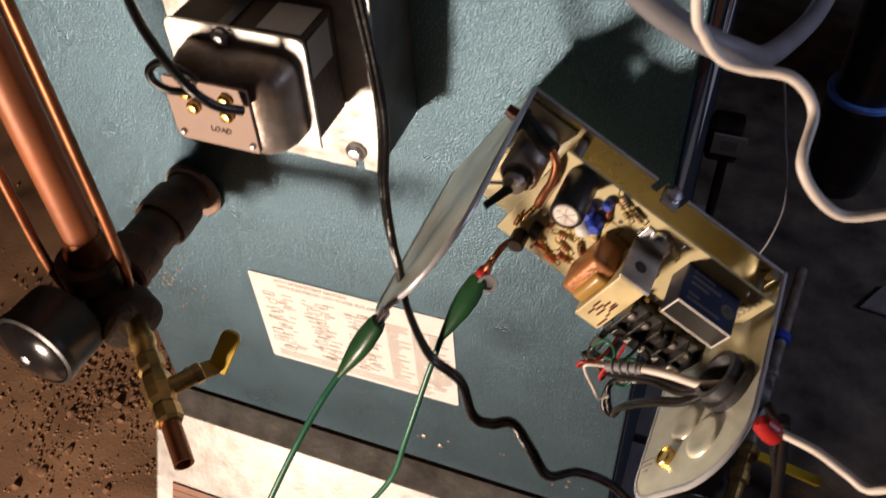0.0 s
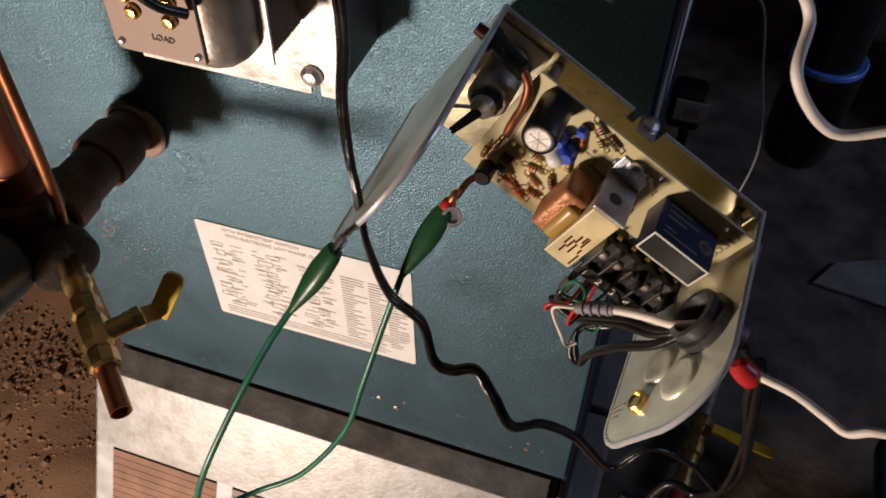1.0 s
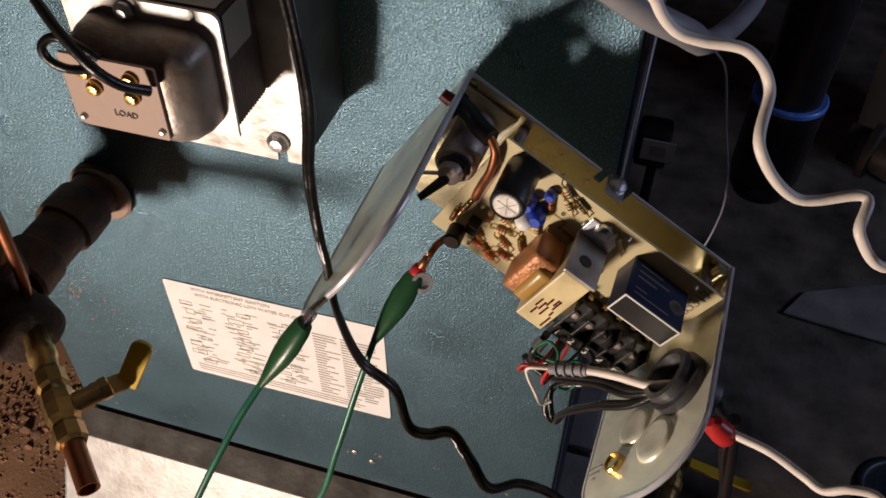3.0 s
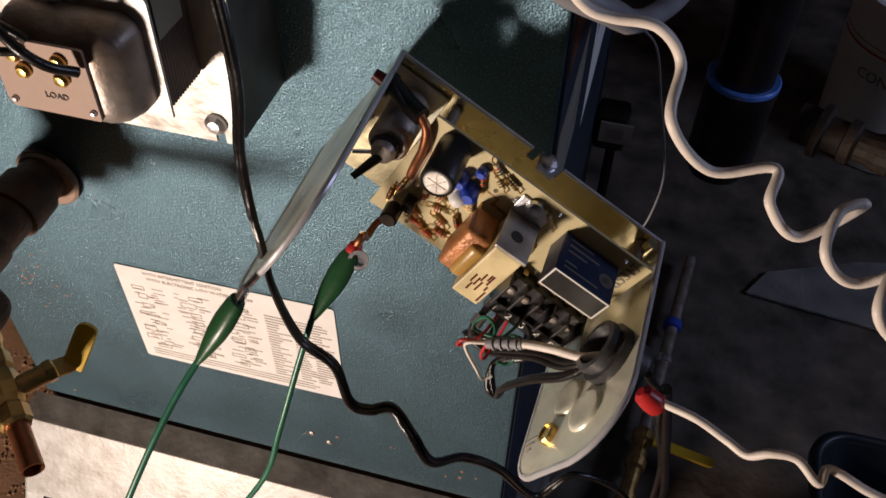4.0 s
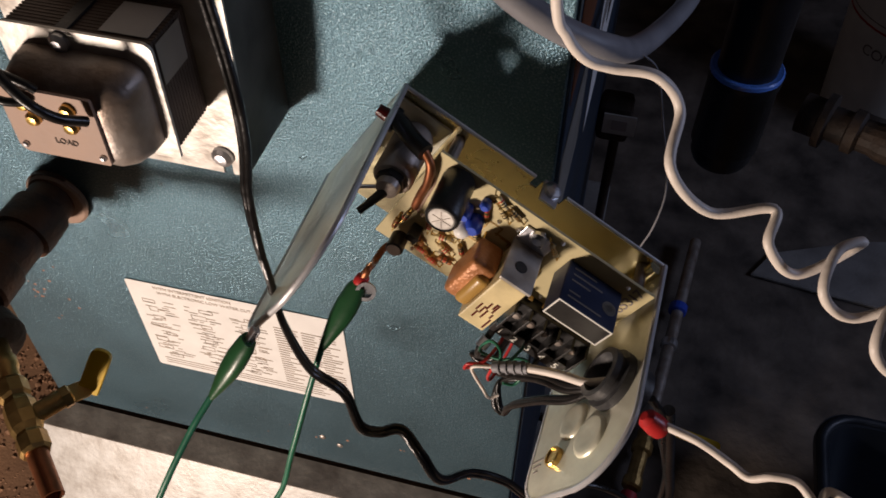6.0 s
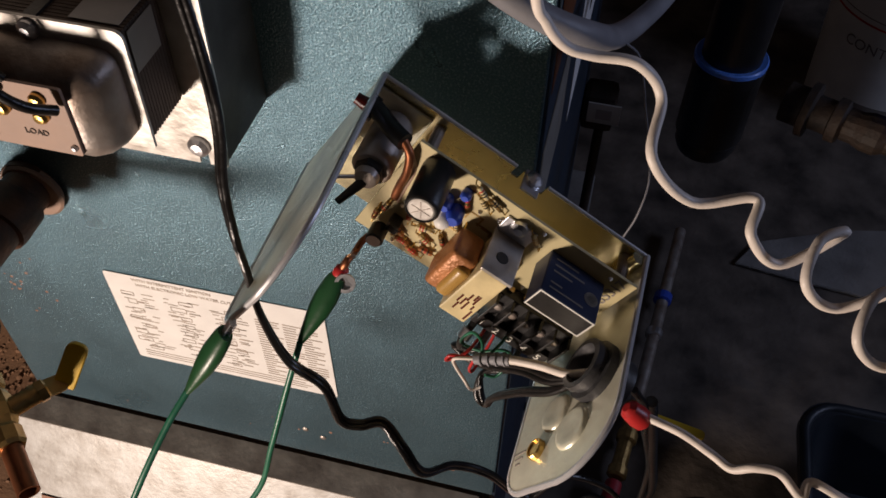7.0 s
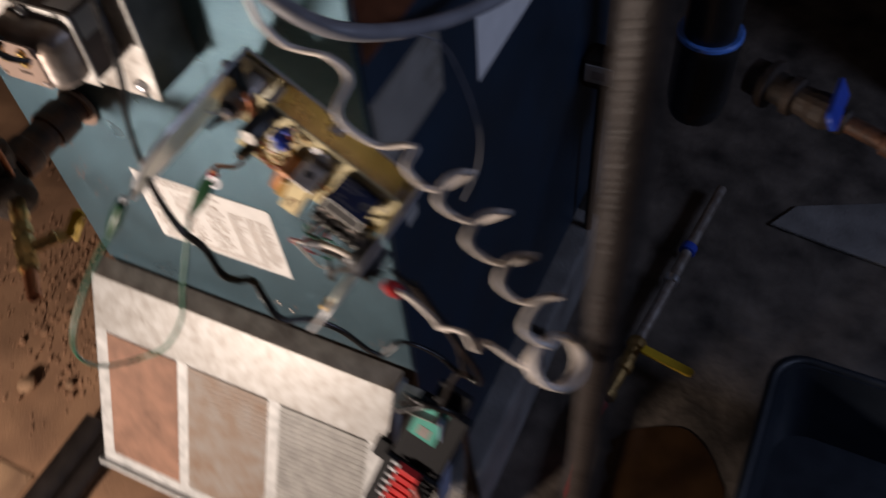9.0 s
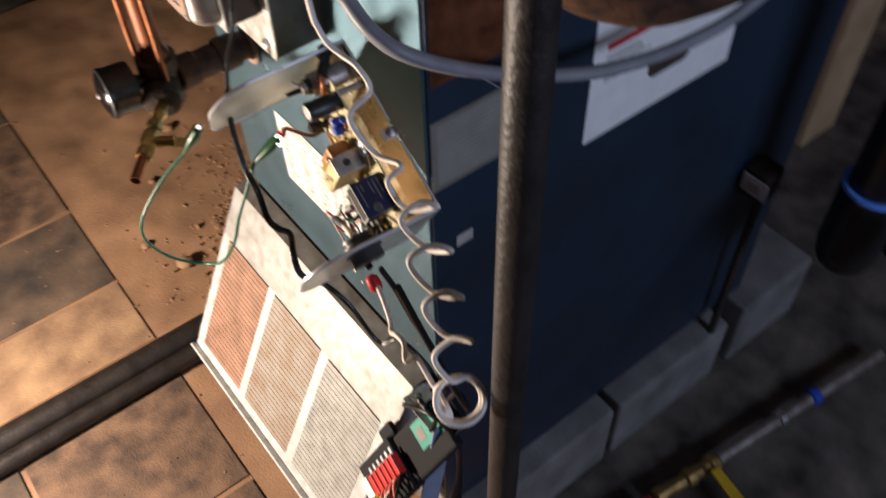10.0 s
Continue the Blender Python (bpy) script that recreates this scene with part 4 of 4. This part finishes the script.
coil = [Vector(q) for q in ((.384, -.075, 1.30), (.390, -.081, 1.08), (.397, -.080, 1.009), (.402, -.079, .994), (.409, -.077, .985), (.418, -.074, .981), (.433, -.072, .979))]
for k in range(6):
    r, l, b = right[k], left[k], low[k]
    coil.append(r)
    if k > 1:
        coil.append((r + l) / 2 + Vector((-.0034, .0033, .0047)))
    coil += [l, b]
# two round turns at the foot, then the tail to the wire nut
TN = Vector((.60, -.28, .75)).normalized()
TX = Vector((.75, .2, -.5))
TX = (TX - TN * TX.dot(TN)).normalized()
TY = TN.cross(TX)
for k in range(1, 25):
    a = radians(150 - 30 * k)
    coil.append(Vector((.5880, -.1165, .8290)) - TN * .0004 * k + (TX * math.cos(a) + TY * math.sin(a)) * (.0165 - .0001 * k))
coil += [Vector(q) for q in ((.568, -.121, .822), (.574, -.121, .806), (.579, -.118, .799), (.572, -.117, .806), (.556, -.116, .811), (.5383, -.1151, .819), (.5345, -.1215, .8165), (.5249, -.1157, .8212), (.515, -.115, .820), (.5071, -.1140, .8135), (.499, -.109, .813), (.485, -.104, .8165), (.470, -.099, .8155))]
solid("coiled_cable", sweep(smooth_path(coil, 9), .00195, n=12), WHITEW, "coiled white vinyl cable hanging before the boiler corner", "cable", smooth=True)
nut = thing("wire_nut", (.464, -.099, .812), "red plastic wire nut on the white cable", "wire nut")
part("nut_body", lathe([(.0036, -.0065), (.0050, -.0050), (.0054, -.001), (.0046, .0045), (.0022, .0065)], aim((.4645, -.099, .8155), (.447, -.0985, .830)), n=18), REDP, nut, smooth=True)

# ---- beside the boiler ----
# grey conduit along the side panel
cord("grey_conduit", [(.352, -.045, 1.25), (.350, -.050, 1.02), (.372, -.040, .985), (.395, -.036, .968), (.414, -.020, .952), (.424, .030, .920), (.436, .09, .893), (.450, .15, .878), (.462, .22, .875), (.470, .29, .887), (.475, .36, .935), (.48, .42, 1.1)], .0058, GREYW, "grey vinyl conduit sagging across the side panel", "conduit")
cord("thin_wire", [(.444, .05, .735), (.451, .06, .757), (.456, .06, .778), (.458, .06, .805), (.454, .06, .830), (.447, .06, .856), (.438, .05, .895), (.428, .03, .918)], .0006, GREYW, "thin grey wire hanging beside the boiler", "wire")
# ignition module
mod = thing("ignition_module", (.42, -.08, .36), "black ignition module with red plugs hanging at the cover's corner", "ignition module")
sd = Vector((0, -.442, -.897))
c15, s15 = math.cos(radians(15)), math.sin(radians(15))
IM = frame_of(sd * c15 + Vector((-s15, 0, 0)), sd * s15 + Vector((c15, 0, 0)), Vector((.431, -.026, .494)) + sd * .045 + Vector((0, -.897, .442)) * .015)
def ibox(a0, a1, b0, b1, c0, c1, bev=0.0):
    return box((a0, b0, c0), (a1, b1, c1), bev, IM)
part("module_case", ibox(-.062, .030, -.026, .032, -.012, 0, .003), MODUL, mod, "black plastic module case")
part("module_neck", ibox(-.088, -.060, -.014, .022, -.012, -.003, .004), MODUL, mod)
part("module_label", ibox(-.060, -.013, -.020, .010, .0002, .0008), mat("green_label", (.05, .34, .26), .5), mod, "green printed label")
part("label_window", ibox(-.030, -.017, -.012, .002, .0009, .0011), PRINT, mod)
part("terminal_block", ibox(.026, .100, -.030, .034, -.012, .006, .002), MODUL, mod)
part("mounting_ear", ibox(.020, .046, -.046, -.028, -.010, -.002, .004), MODUL, mod)
for k in range(6):
    part("plug", ibox(.022 + .010 * k, .029 + .010 * k, -.010, .014, .006, .016, .001), REDP, mod, "red quick-connect plug")
    part("terminal_tab", ibox(.0235 + .010 * k, .0275 + .010 * k, -.018, -.010, .009, .0105), STEEL, mod)
part("plug", ibox(.082, .096, -.012, .012, .006, .016, .001), WHITEP, mod, "white connector")
rq = random.Random(8)
for k in range(9):
    p = IM @ Vector((.024 + .0078 * k, .013, .012))
    q = Vector((.43 + rq.uniform(-.05, .07), -.18 + rq.uniform(-.05, .10), .30 + rq.uniform(-.06, .08)))
    cord("loose_wire", [p, p + Vector((rq.uniform(.0, .03), -.03, -.01)), (p + q) / 2 + Vector((rq.uniform(-.02, .03), -.025, rq.uniform(-.02, .02))), q, q + Vector((rq.uniform(-.03, .05), .06, -.14))], .0015, rq.choice((REDP, BLACKW, WHITEW, BLACKW, YELLOW)), "thin loose control wire below the ignition module", "wire")
for k in range(3):
    cord("black_lead", [(.405, -.03 - .01 * k, .508), (.425 + .01 * k, -.042, .532), (.456 + .005 * k, -.030, .500), (.466, -.024, .42), (.47 + .01 * k, -.05, .30), (.47, -.05, .16)], .0030, BLACKW, "black lead looping over the ignition module", "wire")
for k in range(4):
    p = IM @ Vector((.034 + .010 * k, .013, .013))
    cord("plug_lead", [p, p + Vector((.012, -.012, .004)), p + Vector((.030 + .003 * k, -.018, -.030)), p + Vector((.040 + .004 * k, -.010, -.075)), p + Vector((.030, .010, -.14))], .0020, mat("pink_vinyl", (.60, .16, .13), .45) if k == 0 else bpy.data.materials["pink_vinyl"], "pinkish red lead plugged into the ignition module", "wire")
for k in range(12):
    c0 = Vector((.435 + rq.uniform(-.03, .04), -.155 + rq.uniform(-.05, .05), .285 + rq.uniform(-.03, .05)))
    u1, u2 = Vector((rq.uniform(-1, 1), rq.uniform(-1, 1), rq.uniform(-.3, .3))).normalized(), Vector((rq.uniform(-.6, .6), rq.uniform(-.6, .6), 1)).normalized()
    rr = rq.uniform(.018, .034)
    loop = [c0 + u1 * rr * math.cos(radians(a)) + u2 * rr * math.sin(radians(a)) for a in range(0, 260, 32)]
    cord("loose_wire", loop + [loop[-1] + Vector((rq.uniform(-.03, .03), .04, -.10))], rq.choice((.0024, .0030, .0018)), rq.choice((BLACKW, BLACKW, BLACKW, WHITEW, BLACKW)), "loose control wire looped round the gas control", "wire", steps=5, n=8)
gv = thing("gas_control", (.45, -.11, .24), "brass gas control body hanging below the ignition module", "gas control")
part("control_body", box((.42, -.17, .245), (.475, -.115, .29), .006), OLDBRASS, gv)
part("control_knob", lathe([(.014, 0), (.014, .012), (.010, .016)], aim((.448, -.145, .29), (.448, -.145, 1)), n=18), BLACKP, gv)
strap = thing("metal_strap", (.45, -.06, .345), "pale bluish flat metal strap at the boiler corner", "strap")
SM = frame_of((0, -.029, -.16), (0, 1, -.18), (.450, -.031, .505))
part("strap_face", box((0, -.0145, -.0008), (.163, .0145, .0008), .0004, SM), mat("pale_blue_steel", (.30, .36, .50), .45, .2), strap)
part("strap_bend", box((.396, -.046, .503), (.451, -.017, .5048), .0004), GALV, strap)
# waste stack with its hub
stack = thing("waste_stack", (.552, .535, .44), "black waste pipe hanging from the ceiling with a hub", "pipe")
part("pipe", rod((.552, .535, .47), (.552, .535, 2.2), .0330, n=28), BLACKP, stack, smooth=True)
part("end_cap", lathe([(.018, .442), (.032, .448), (.036, .458), (.036, .470), (.034, .472)], Matrix.Translation((.552, .535, 0)), n=28), BLACKP, stack, smooth=True)
part("hub", lathe([(.0330, -.10), (.039, -.09), (.039, -.002), (.0405, 0), (.0405, .010), (.0385, .011), (.0335, .006)], Matrix.Translation((.552, .535, .565)), n=30), BLACKP, stack, smooth=True)
# blue ring paints the daylight glint on the hub's lip
part("hub_glint", lathe([(.0340, .5755), (.0404, .5752), (.0406, .580), (.0390, .5815), (.0340, .580)], Matrix.Translation((.552, .535, 0)), n=30), mat("blue_glint", (.12, .30, .95), .25), stack, "hub lip ring, blue daylight glint put into its colour", smooth=True)
br = thing("branch_valve", (.70, .45, .53), "brass valve line with a blue lever leading off the waste pipe", "valve")
BRA, BRB = Vector((.615, .497, .560)), Vector((.850, .400, .566))
part("union", lathe([(.022, 0), (.022, .02), (.030, .022), (.030, .030), (.019, .032), (.019, .05), (.024, .052), (.024, .062), (.016, .066)], aim(BRA, BRB), n=22), IRON, br, smooth=True)
part("valve_body", lathe([(.013, .06), (.018, .066), (.018, .078), (.021, .088), (.021, .102), (.016, .110), (.016, .124), (.012, .128)], aim(BRA, BRB), n=16), IRON, br)
part("line", lathe([(.0105, .12), (.0105, .17), (.0140, .172), (.0145, .195), (.0130, .20), (.0105, .202), (.0105, .215)], aim(BRA, BRB), n=18), RUSTI, br, smooth=True)
part("elbow", sweep(smooth_path([BRA.lerp(BRB, .80), BRA.lerp(BRB, .93), BRA.lerp(BRB, 1.02) + Vector((0, 0, -.006)), BRA.lerp(BRB, 1.09) + Vector((0, .012, -.030))], 6), .0145, n=16), RUSTI, br, "tarnished copper elbow", smooth=True)
bl = bmesh.new()
blade(Vector((.714, .487, .580)), Vector((.710, .404, .592)), .024, bl, .006, Vector((1, 0, .6)))
part("lever", bl, BLUEP, br, "blue vinyl lever")
# floor line with a yellow lever and a red hose
flp = thing("floor_line", (.56, .4, 0), "bright metal pipe lying along the floor beside the blocks", "pipe")
part("pipe", rod((.60, .80, .03), (.556, .41, .03), .0095, n=16), BELL, flp, smooth=True)
part("fitting", lathe([(.012, 0), (.016, .004), (.016, .018), (.012, .022), (.012, .05), (.015, .052), (.015, .066), (.011, .07), (.011, .11), (.014, .112), (.014, .125), (.010, .128)], aim((.558, .425, .03), (.538, .27, .03)), n=14), OLDBRASS, flp, "brass fitting")
yb = bmesh.new()
blade(Vector((.570, .398, .046)), Vector((.656, .383, .046)), .020, yb, .004)
part("lever", yb, YELLOW, flp, "yellow vinyl lever")
cord("red_hose", [(.540, .290, .030), (.535, .24, .031), (.542, .16, .030), (.555, .08, .026), (.60, -.04, .022), (.68, -.16, .022), (.80, -.26, .022)], .0115, mat("dark_red_rubber", (.34, .02, .03), .5), "red rubber hose lying on the floor", "hose")
part("collar", lathe([(.010, 0), (.0145, .002), (.0145, .016), (.010, .018)], aim((.580, .630, .03), (.584, .66, .03)), n=16), BLUEP, flp, "blue plastic collar")
part("union", lathe([(.010, 0), (.0130, .002), (.0130, .014), (.010, .016)], aim((.572, .555, .03), (.575, .58, .03)), n=16), STEEL, flp)
# flat glossy patch stands in for a round dark bowl beside the tub
pud = random.Random(17)
solid("puddle", plate([(.655 + (.085 + .012 * math.sin(3 * a + 1) + pud.uniform(-.004, .004)) * math.cos(a), .205 + (.105 + .012 * math.sin(2 * a)) * math.sin(a)) for a in (2 * math.pi * k / 40 for k in range(40))], .0012, Matrix.Translation((0, 0, .0004))), mat("bowl_stand_in_brown", (.055, .028, .012), .12, 0, .3, 20, .03, 60), "flat dark brown patch standing in for a round bowl on the floor", "puddle", kind="structure")
# tub
tub = thing("storage_tub", (.92, .22, 0), "dark blue plastic tub with a rounded rim on the floor", "tub")
TB = mat("dark_blue_tub_plastic", (.014, .019, .028), .42)
def tubshape(z0, z1, x0, y0, x1, y1, r, taper):
    own = bmesh.new()
    rings = []
    for z, s in ((z0, taper), (z1 - .012, 0), (z1 - .012, -.010), (z1, -.010), (z1, .006), (z0 + .006, taper + .005)):
        rings.append([own.verts.new((x, y, z)) for x, y in rounded(x0 + s, y0 + s, x1 - s, y1 - s, (r,) * 4, 6)])
    for a, b in zip(rings, rings[1:]):
        for k in range(len(a)):
            own.faces.new((a[k], a[(k + 1) % len(a)], b[(k + 1) % len(a)], b[k]))
    own.faces.new(rings[0][::-1])
    own.faces.new(rings[-1])
    return own
part("tub_shell", tubshape(0, .15, .765, -.05, 1.25, .405, .05, .03), TB, tub, smooth=True)
rim = [Vector((x, y, .150)) for x, y in rounded(.762, -.053, 1.253, .408, (.05,) * 4, 8)]
part("tub_rim", sweep(rim + rim[:1], .0065, n=10), TB, tub, "rounded blue rim", smooth=True)
# small dark apparatus with a tag behind the boiler
app = thing("gas_valve", (.47, .56, .40), "black gas valve with a small white tag behind the boiler", "gas valve")
part("valve_case", box((.4006, .50, .47), (.440, .54, .520), .008), IRON, app)
part("gas_pipe", rod((.425, .525, .15), (.425, .525, .475), .006, n=14), IRON, app, smooth=True)
part("tag", box((.408, .494, .488), (.446, .4965, .516), .0006), TAGM, app, "small pale paper tag")
part("tag_print", box((.418, .4932, .495), (.436, .4938, .509)), PRINT, app)
# bucket
BX, BY = 0.960, 1.30
bk2 = thing("plastic_bucket", (BX, BY, 0), "white plastic bucket with printed bands on the cellar floor", "bucket")
part("bucket_shell", lathe([(.125, 0), (.130, .004), (.150, .33), (.156, .332), (.156, .345), (.146, .345), (.124, .01)], Matrix.Translation((BX, BY, 0)), n=40), WHITEP, bk2, smooth=True)
def band(z, h, material, a0, a1, name="printed_band"):
    own = bmesh.new()
    n = 18
    rr = lambda zz: .1308 + .0608 * zz
    lo = [own.verts.new((BX + rr(z) * math.cos(radians(a0 + (a1 - a0) * k / n)), BY + rr(z) * math.sin(radians(a0 + (a1 - a0) * k / n)), z)) for k in range(n + 1)]
    hi = [own.verts.new((BX + rr(z + h) * math.cos(radians(a0 + (a1 - a0) * k / n)), BY + rr(z + h) * math.sin(radians(a0 + (a1 - a0) * k / n)), z + h)) for k in range(n + 1)]
    for k in range(n):
        own.faces.new((lo[k], lo[k + 1], hi[k + 1], hi[k]))
    part(name, own, material, bk2)
band(.248, .004, REDP, 180, 330)
band(.262, .002, PRINT, 180, 330)
band(.035, .05, PRINT, 235, 300)
ct = words("CONTROL", .029, Matrix.Identity(4))
for v in ct.verts:
    a = radians(245) + v.co.x / .143
    r = .1325 + .0608 * .205
    z = .205 + v.co.y
    v.co = Vector((BX + r * math.cos(a), BY + r * math.sin(a), z))
part("lettering", ct, PRINT, bk2, "dark grey lettering")
# timber post and vent pipe behind
solid("timber_post", box((.050, 1.150, 0), (.175, 1.270, 2.2), .003), WOOD, "bare pine post standing behind the boiler", "post")
vp = thing("vent_elbow", (.53, .12, .96), "rusty brown vent elbow above the side panel", "pipe")
part("elbow", sweep(smooth_path([(.50, .02, 1.10), (.51, .07, 1.055), (.52, .12, 1.045), (.53, .20, 1.06), (.53, .32, 1.12)], 6), .055, n=20), RUSTI, vp, smooth=True)
# black pipe on the floor
fp = thing("floor_pipe", (-.2, -.4, 0), "black pipe lying on the floor across the stone slabs", "pipe")
part("pipe", rod((-.199, -.06, .024), (-.205, -1.5, .024), .024, n=22), POLEM, fp, smooth=True)
crumbs = bmesh.new()
rc = random.Random(31)
for k in range(190):
    x, y = rc.uniform(-1.0, .10), rc.uniform(-.80, -.10)
    rr = rc.choice((.0007, .001, .0014, .0022))
    q = bmesh.new()
    bmesh.ops.create_icosphere(q, subdivisions=1, radius=rr)
    for v in q.verts:
        v.co *= rc.uniform(.75, 1.2)
    merged(q, crumbs, Matrix.Translation((x, y, .0115)))
tagged(solid("grit", crumbs, GRAVEL, "loose brown grit scattered over the stone slabs", "grit", smooth=True), kind="stuff")
fp2 = thing("floor_pipe", (-.14, -.4, 0), "thinner black pipe lying beside the larger floor pipe", "pipe")
part("pipe", rod((-.155, -.06, .0285), (-.158, -1.5, .0285), .0165, n=20), POLEM, fp2, smooth=True)
# mortar under the slabs
solid("slab_bed", box((-1.36, -1.41, .0005), (.63, -.173, .0075)), DIRT, "brown dirt bed between the stone slabs", "ground", kind="structure")
# stone slabs in front
rsl = random.Random(3)
# unseen slabs near the lamp take the sooty tone to cut bounced light
slabs = ((-.42, -.60, -.645, -.175, SLABD), (-.41, -.9, -.245, -.175, SLAB), (-.16, -.46, .10, -.175, SLABM), (-.16, -.9, .10, -.47, SLABD), (.11, -.44, .36, -.175, SLABM), (.11, -.95, .36, -.45, SLABD), (-.66, -1.2, -.44, -.61, SLAB), (-1.0, -.6, -.655, -.175, SLABM), (-1.35, -.55, -1.01, -.175, SLABD), (.37, -.5, .62, -.175, SLAB), (-1.0, -1.2, -.67, -.61, SLABD), (-.43, -1.4, -.245, -.91, SLABD), (-.16, -1.4, .10, -.91, SLABD), (.37, -1.0, .62, -.51, SLABD))
for x0, y0, x1, y1, mm in slabs:
    a, b = sorted((x0, x1)), sorted((y0, y1))
    solid("stone_slab", box((a[0], b[0], 0), (a[1], b[1], .010 + rsl.uniform(0, .002)), .002), mm, "worn stone floor slab with sooty stains, darkened where unseen to cut bounce" if mm is SLABD else "worn tan stone floor slab", "floor slab", "stone slabs before the boiler", kind="structure")
dirt = bmesh.new()
bmesh.ops.create_grid(dirt, x_segments=90, y_segments=70, size=1)
for v in dirt.verts:
    x, y = -1.45 + (v.co.x + 1) * .5 * 1.84, -.172 + (v.co.y + 1) * .5 * 1.5
    e = min(1, (y + .172) / .05, (.39 - x) / .15)
    n = noise.noise(Vector((x * 7, y * 7, 0))) * .010 + noise.noise(Vector((x * 22, y * 22, 3))) * .005
    v.co = Vector((x, y, max(.001, .008 + n * e)))
bmesh.ops.delete(dirt, geom=[v for v in dirt.verts if v.co.x > .02 and v.co.y > .03], context="VERTS")
solid("dirt_floor", dirt, DIRT, "reddish brown dirt and rust on the cellar floor", "ground", kind="structure", smooth=True)
rub = bmesh.new()
for k in range(2600):
    if k % 3:
        x, y = -.30 + rsl.gauss(0, .12), .17 + rsl.gauss(0, .10)
    elif k % 12 == 0:
        x, y = rsl.uniform(-1.3, 0), rsl.uniform(-.16, 1.2)
    else:
        x, y = -.45 + rsl.gauss(0, .16), .30 + rsl.gauss(0, .14)
    if x > .03 or y < -.17 or (-.24 < x < -.16 and y < -.03):
        continue
    s = rsl.choice((.0015, .002, .002, .0025, .003, .0035, .004 if k % 7 else .008)) * (.6 if k % 12 == 0 and k % 3 == 0 else 1)
    own = bmesh.new()
    bmesh.ops.create_icosphere(own, subdivisions=1, radius=s)
    sc = [rsl.uniform(.6, 1.3) for _ in range(3)]
    for v in own.verts:
        v.co = Vector([v.co[i] * sc[i] * rsl.uniform(.85, 1.15) for i in range(3)])
    me = bpy.data.meshes.new("bit")
    bmesh.ops.translate(own, verts=own.verts, vec=(x, y, .008 + s * .15))
    own.to_mesh(me)
    own.free()
    rub.from_mesh(me)
    bpy.data.meshes.remove(me)
tagged(solid("rubble", rub, GRAVEL, "loose rusty brown rubble beside the boiler", "rubble", smooth=True), kind="stuff")
for x, y, s in ((-.368, -.05, .016), (-.46, -.09, .010), (-.30, -.02, .008), (-.75, .1, .012), (-.62, .0, .008)):
    own = bmesh.new()
    bmesh.ops.create_icosphere(own, subdivisions=2, radius=s)
    for v in own.verts:
        v.co *= 1 + .25 * noise.noise(v.co * 90 + Vector((x * 50, 0, 0)))
        v.co.z *= .7
    bmesh.ops.translate(own, verts=own.verts, vec=(x, y, .008 + s * .5))
    solid("stone", own, SLAB, "pale loose stone on the dirt floor", "stone", "loose stones", smooth=True)
# broken slab beyond
pl2 = plate([(.70, .77), (.735, .83), (.89, .90), (1.3, 1.0), (1.35, .82), (.94, .745), (.80, .758)], .008, Matrix.Translation((0, 0, .001)), None, .002)
solid("broken_slab", pl2, BLOCK, "broken grey concrete slab on the cellar floor", "slab", kind="structure")
# the work light that lights the place
wl = thing("work_light", (LAMP.x, LAMP.y, 0), "small work light standing low on the cellar floor", "lamp")
part("stand", rod((LAMP.x, LAMP.y, 0), (LAMP.x, LAMP.y, LAMP.z - .07), .012, n=14), BLACKP, wl)
part("foot", lathe([(.09, 0), (.09, .01), (.02, .02)], Matrix.Translation((LAMP.x, LAMP.y, 0)), n=24), BLACKP, wl)
part("socket", lathe([(.022, -.075), (.022, -.045), (.015, -.04)], Matrix.Translation(LAMP), n=18), BLACKP, wl)
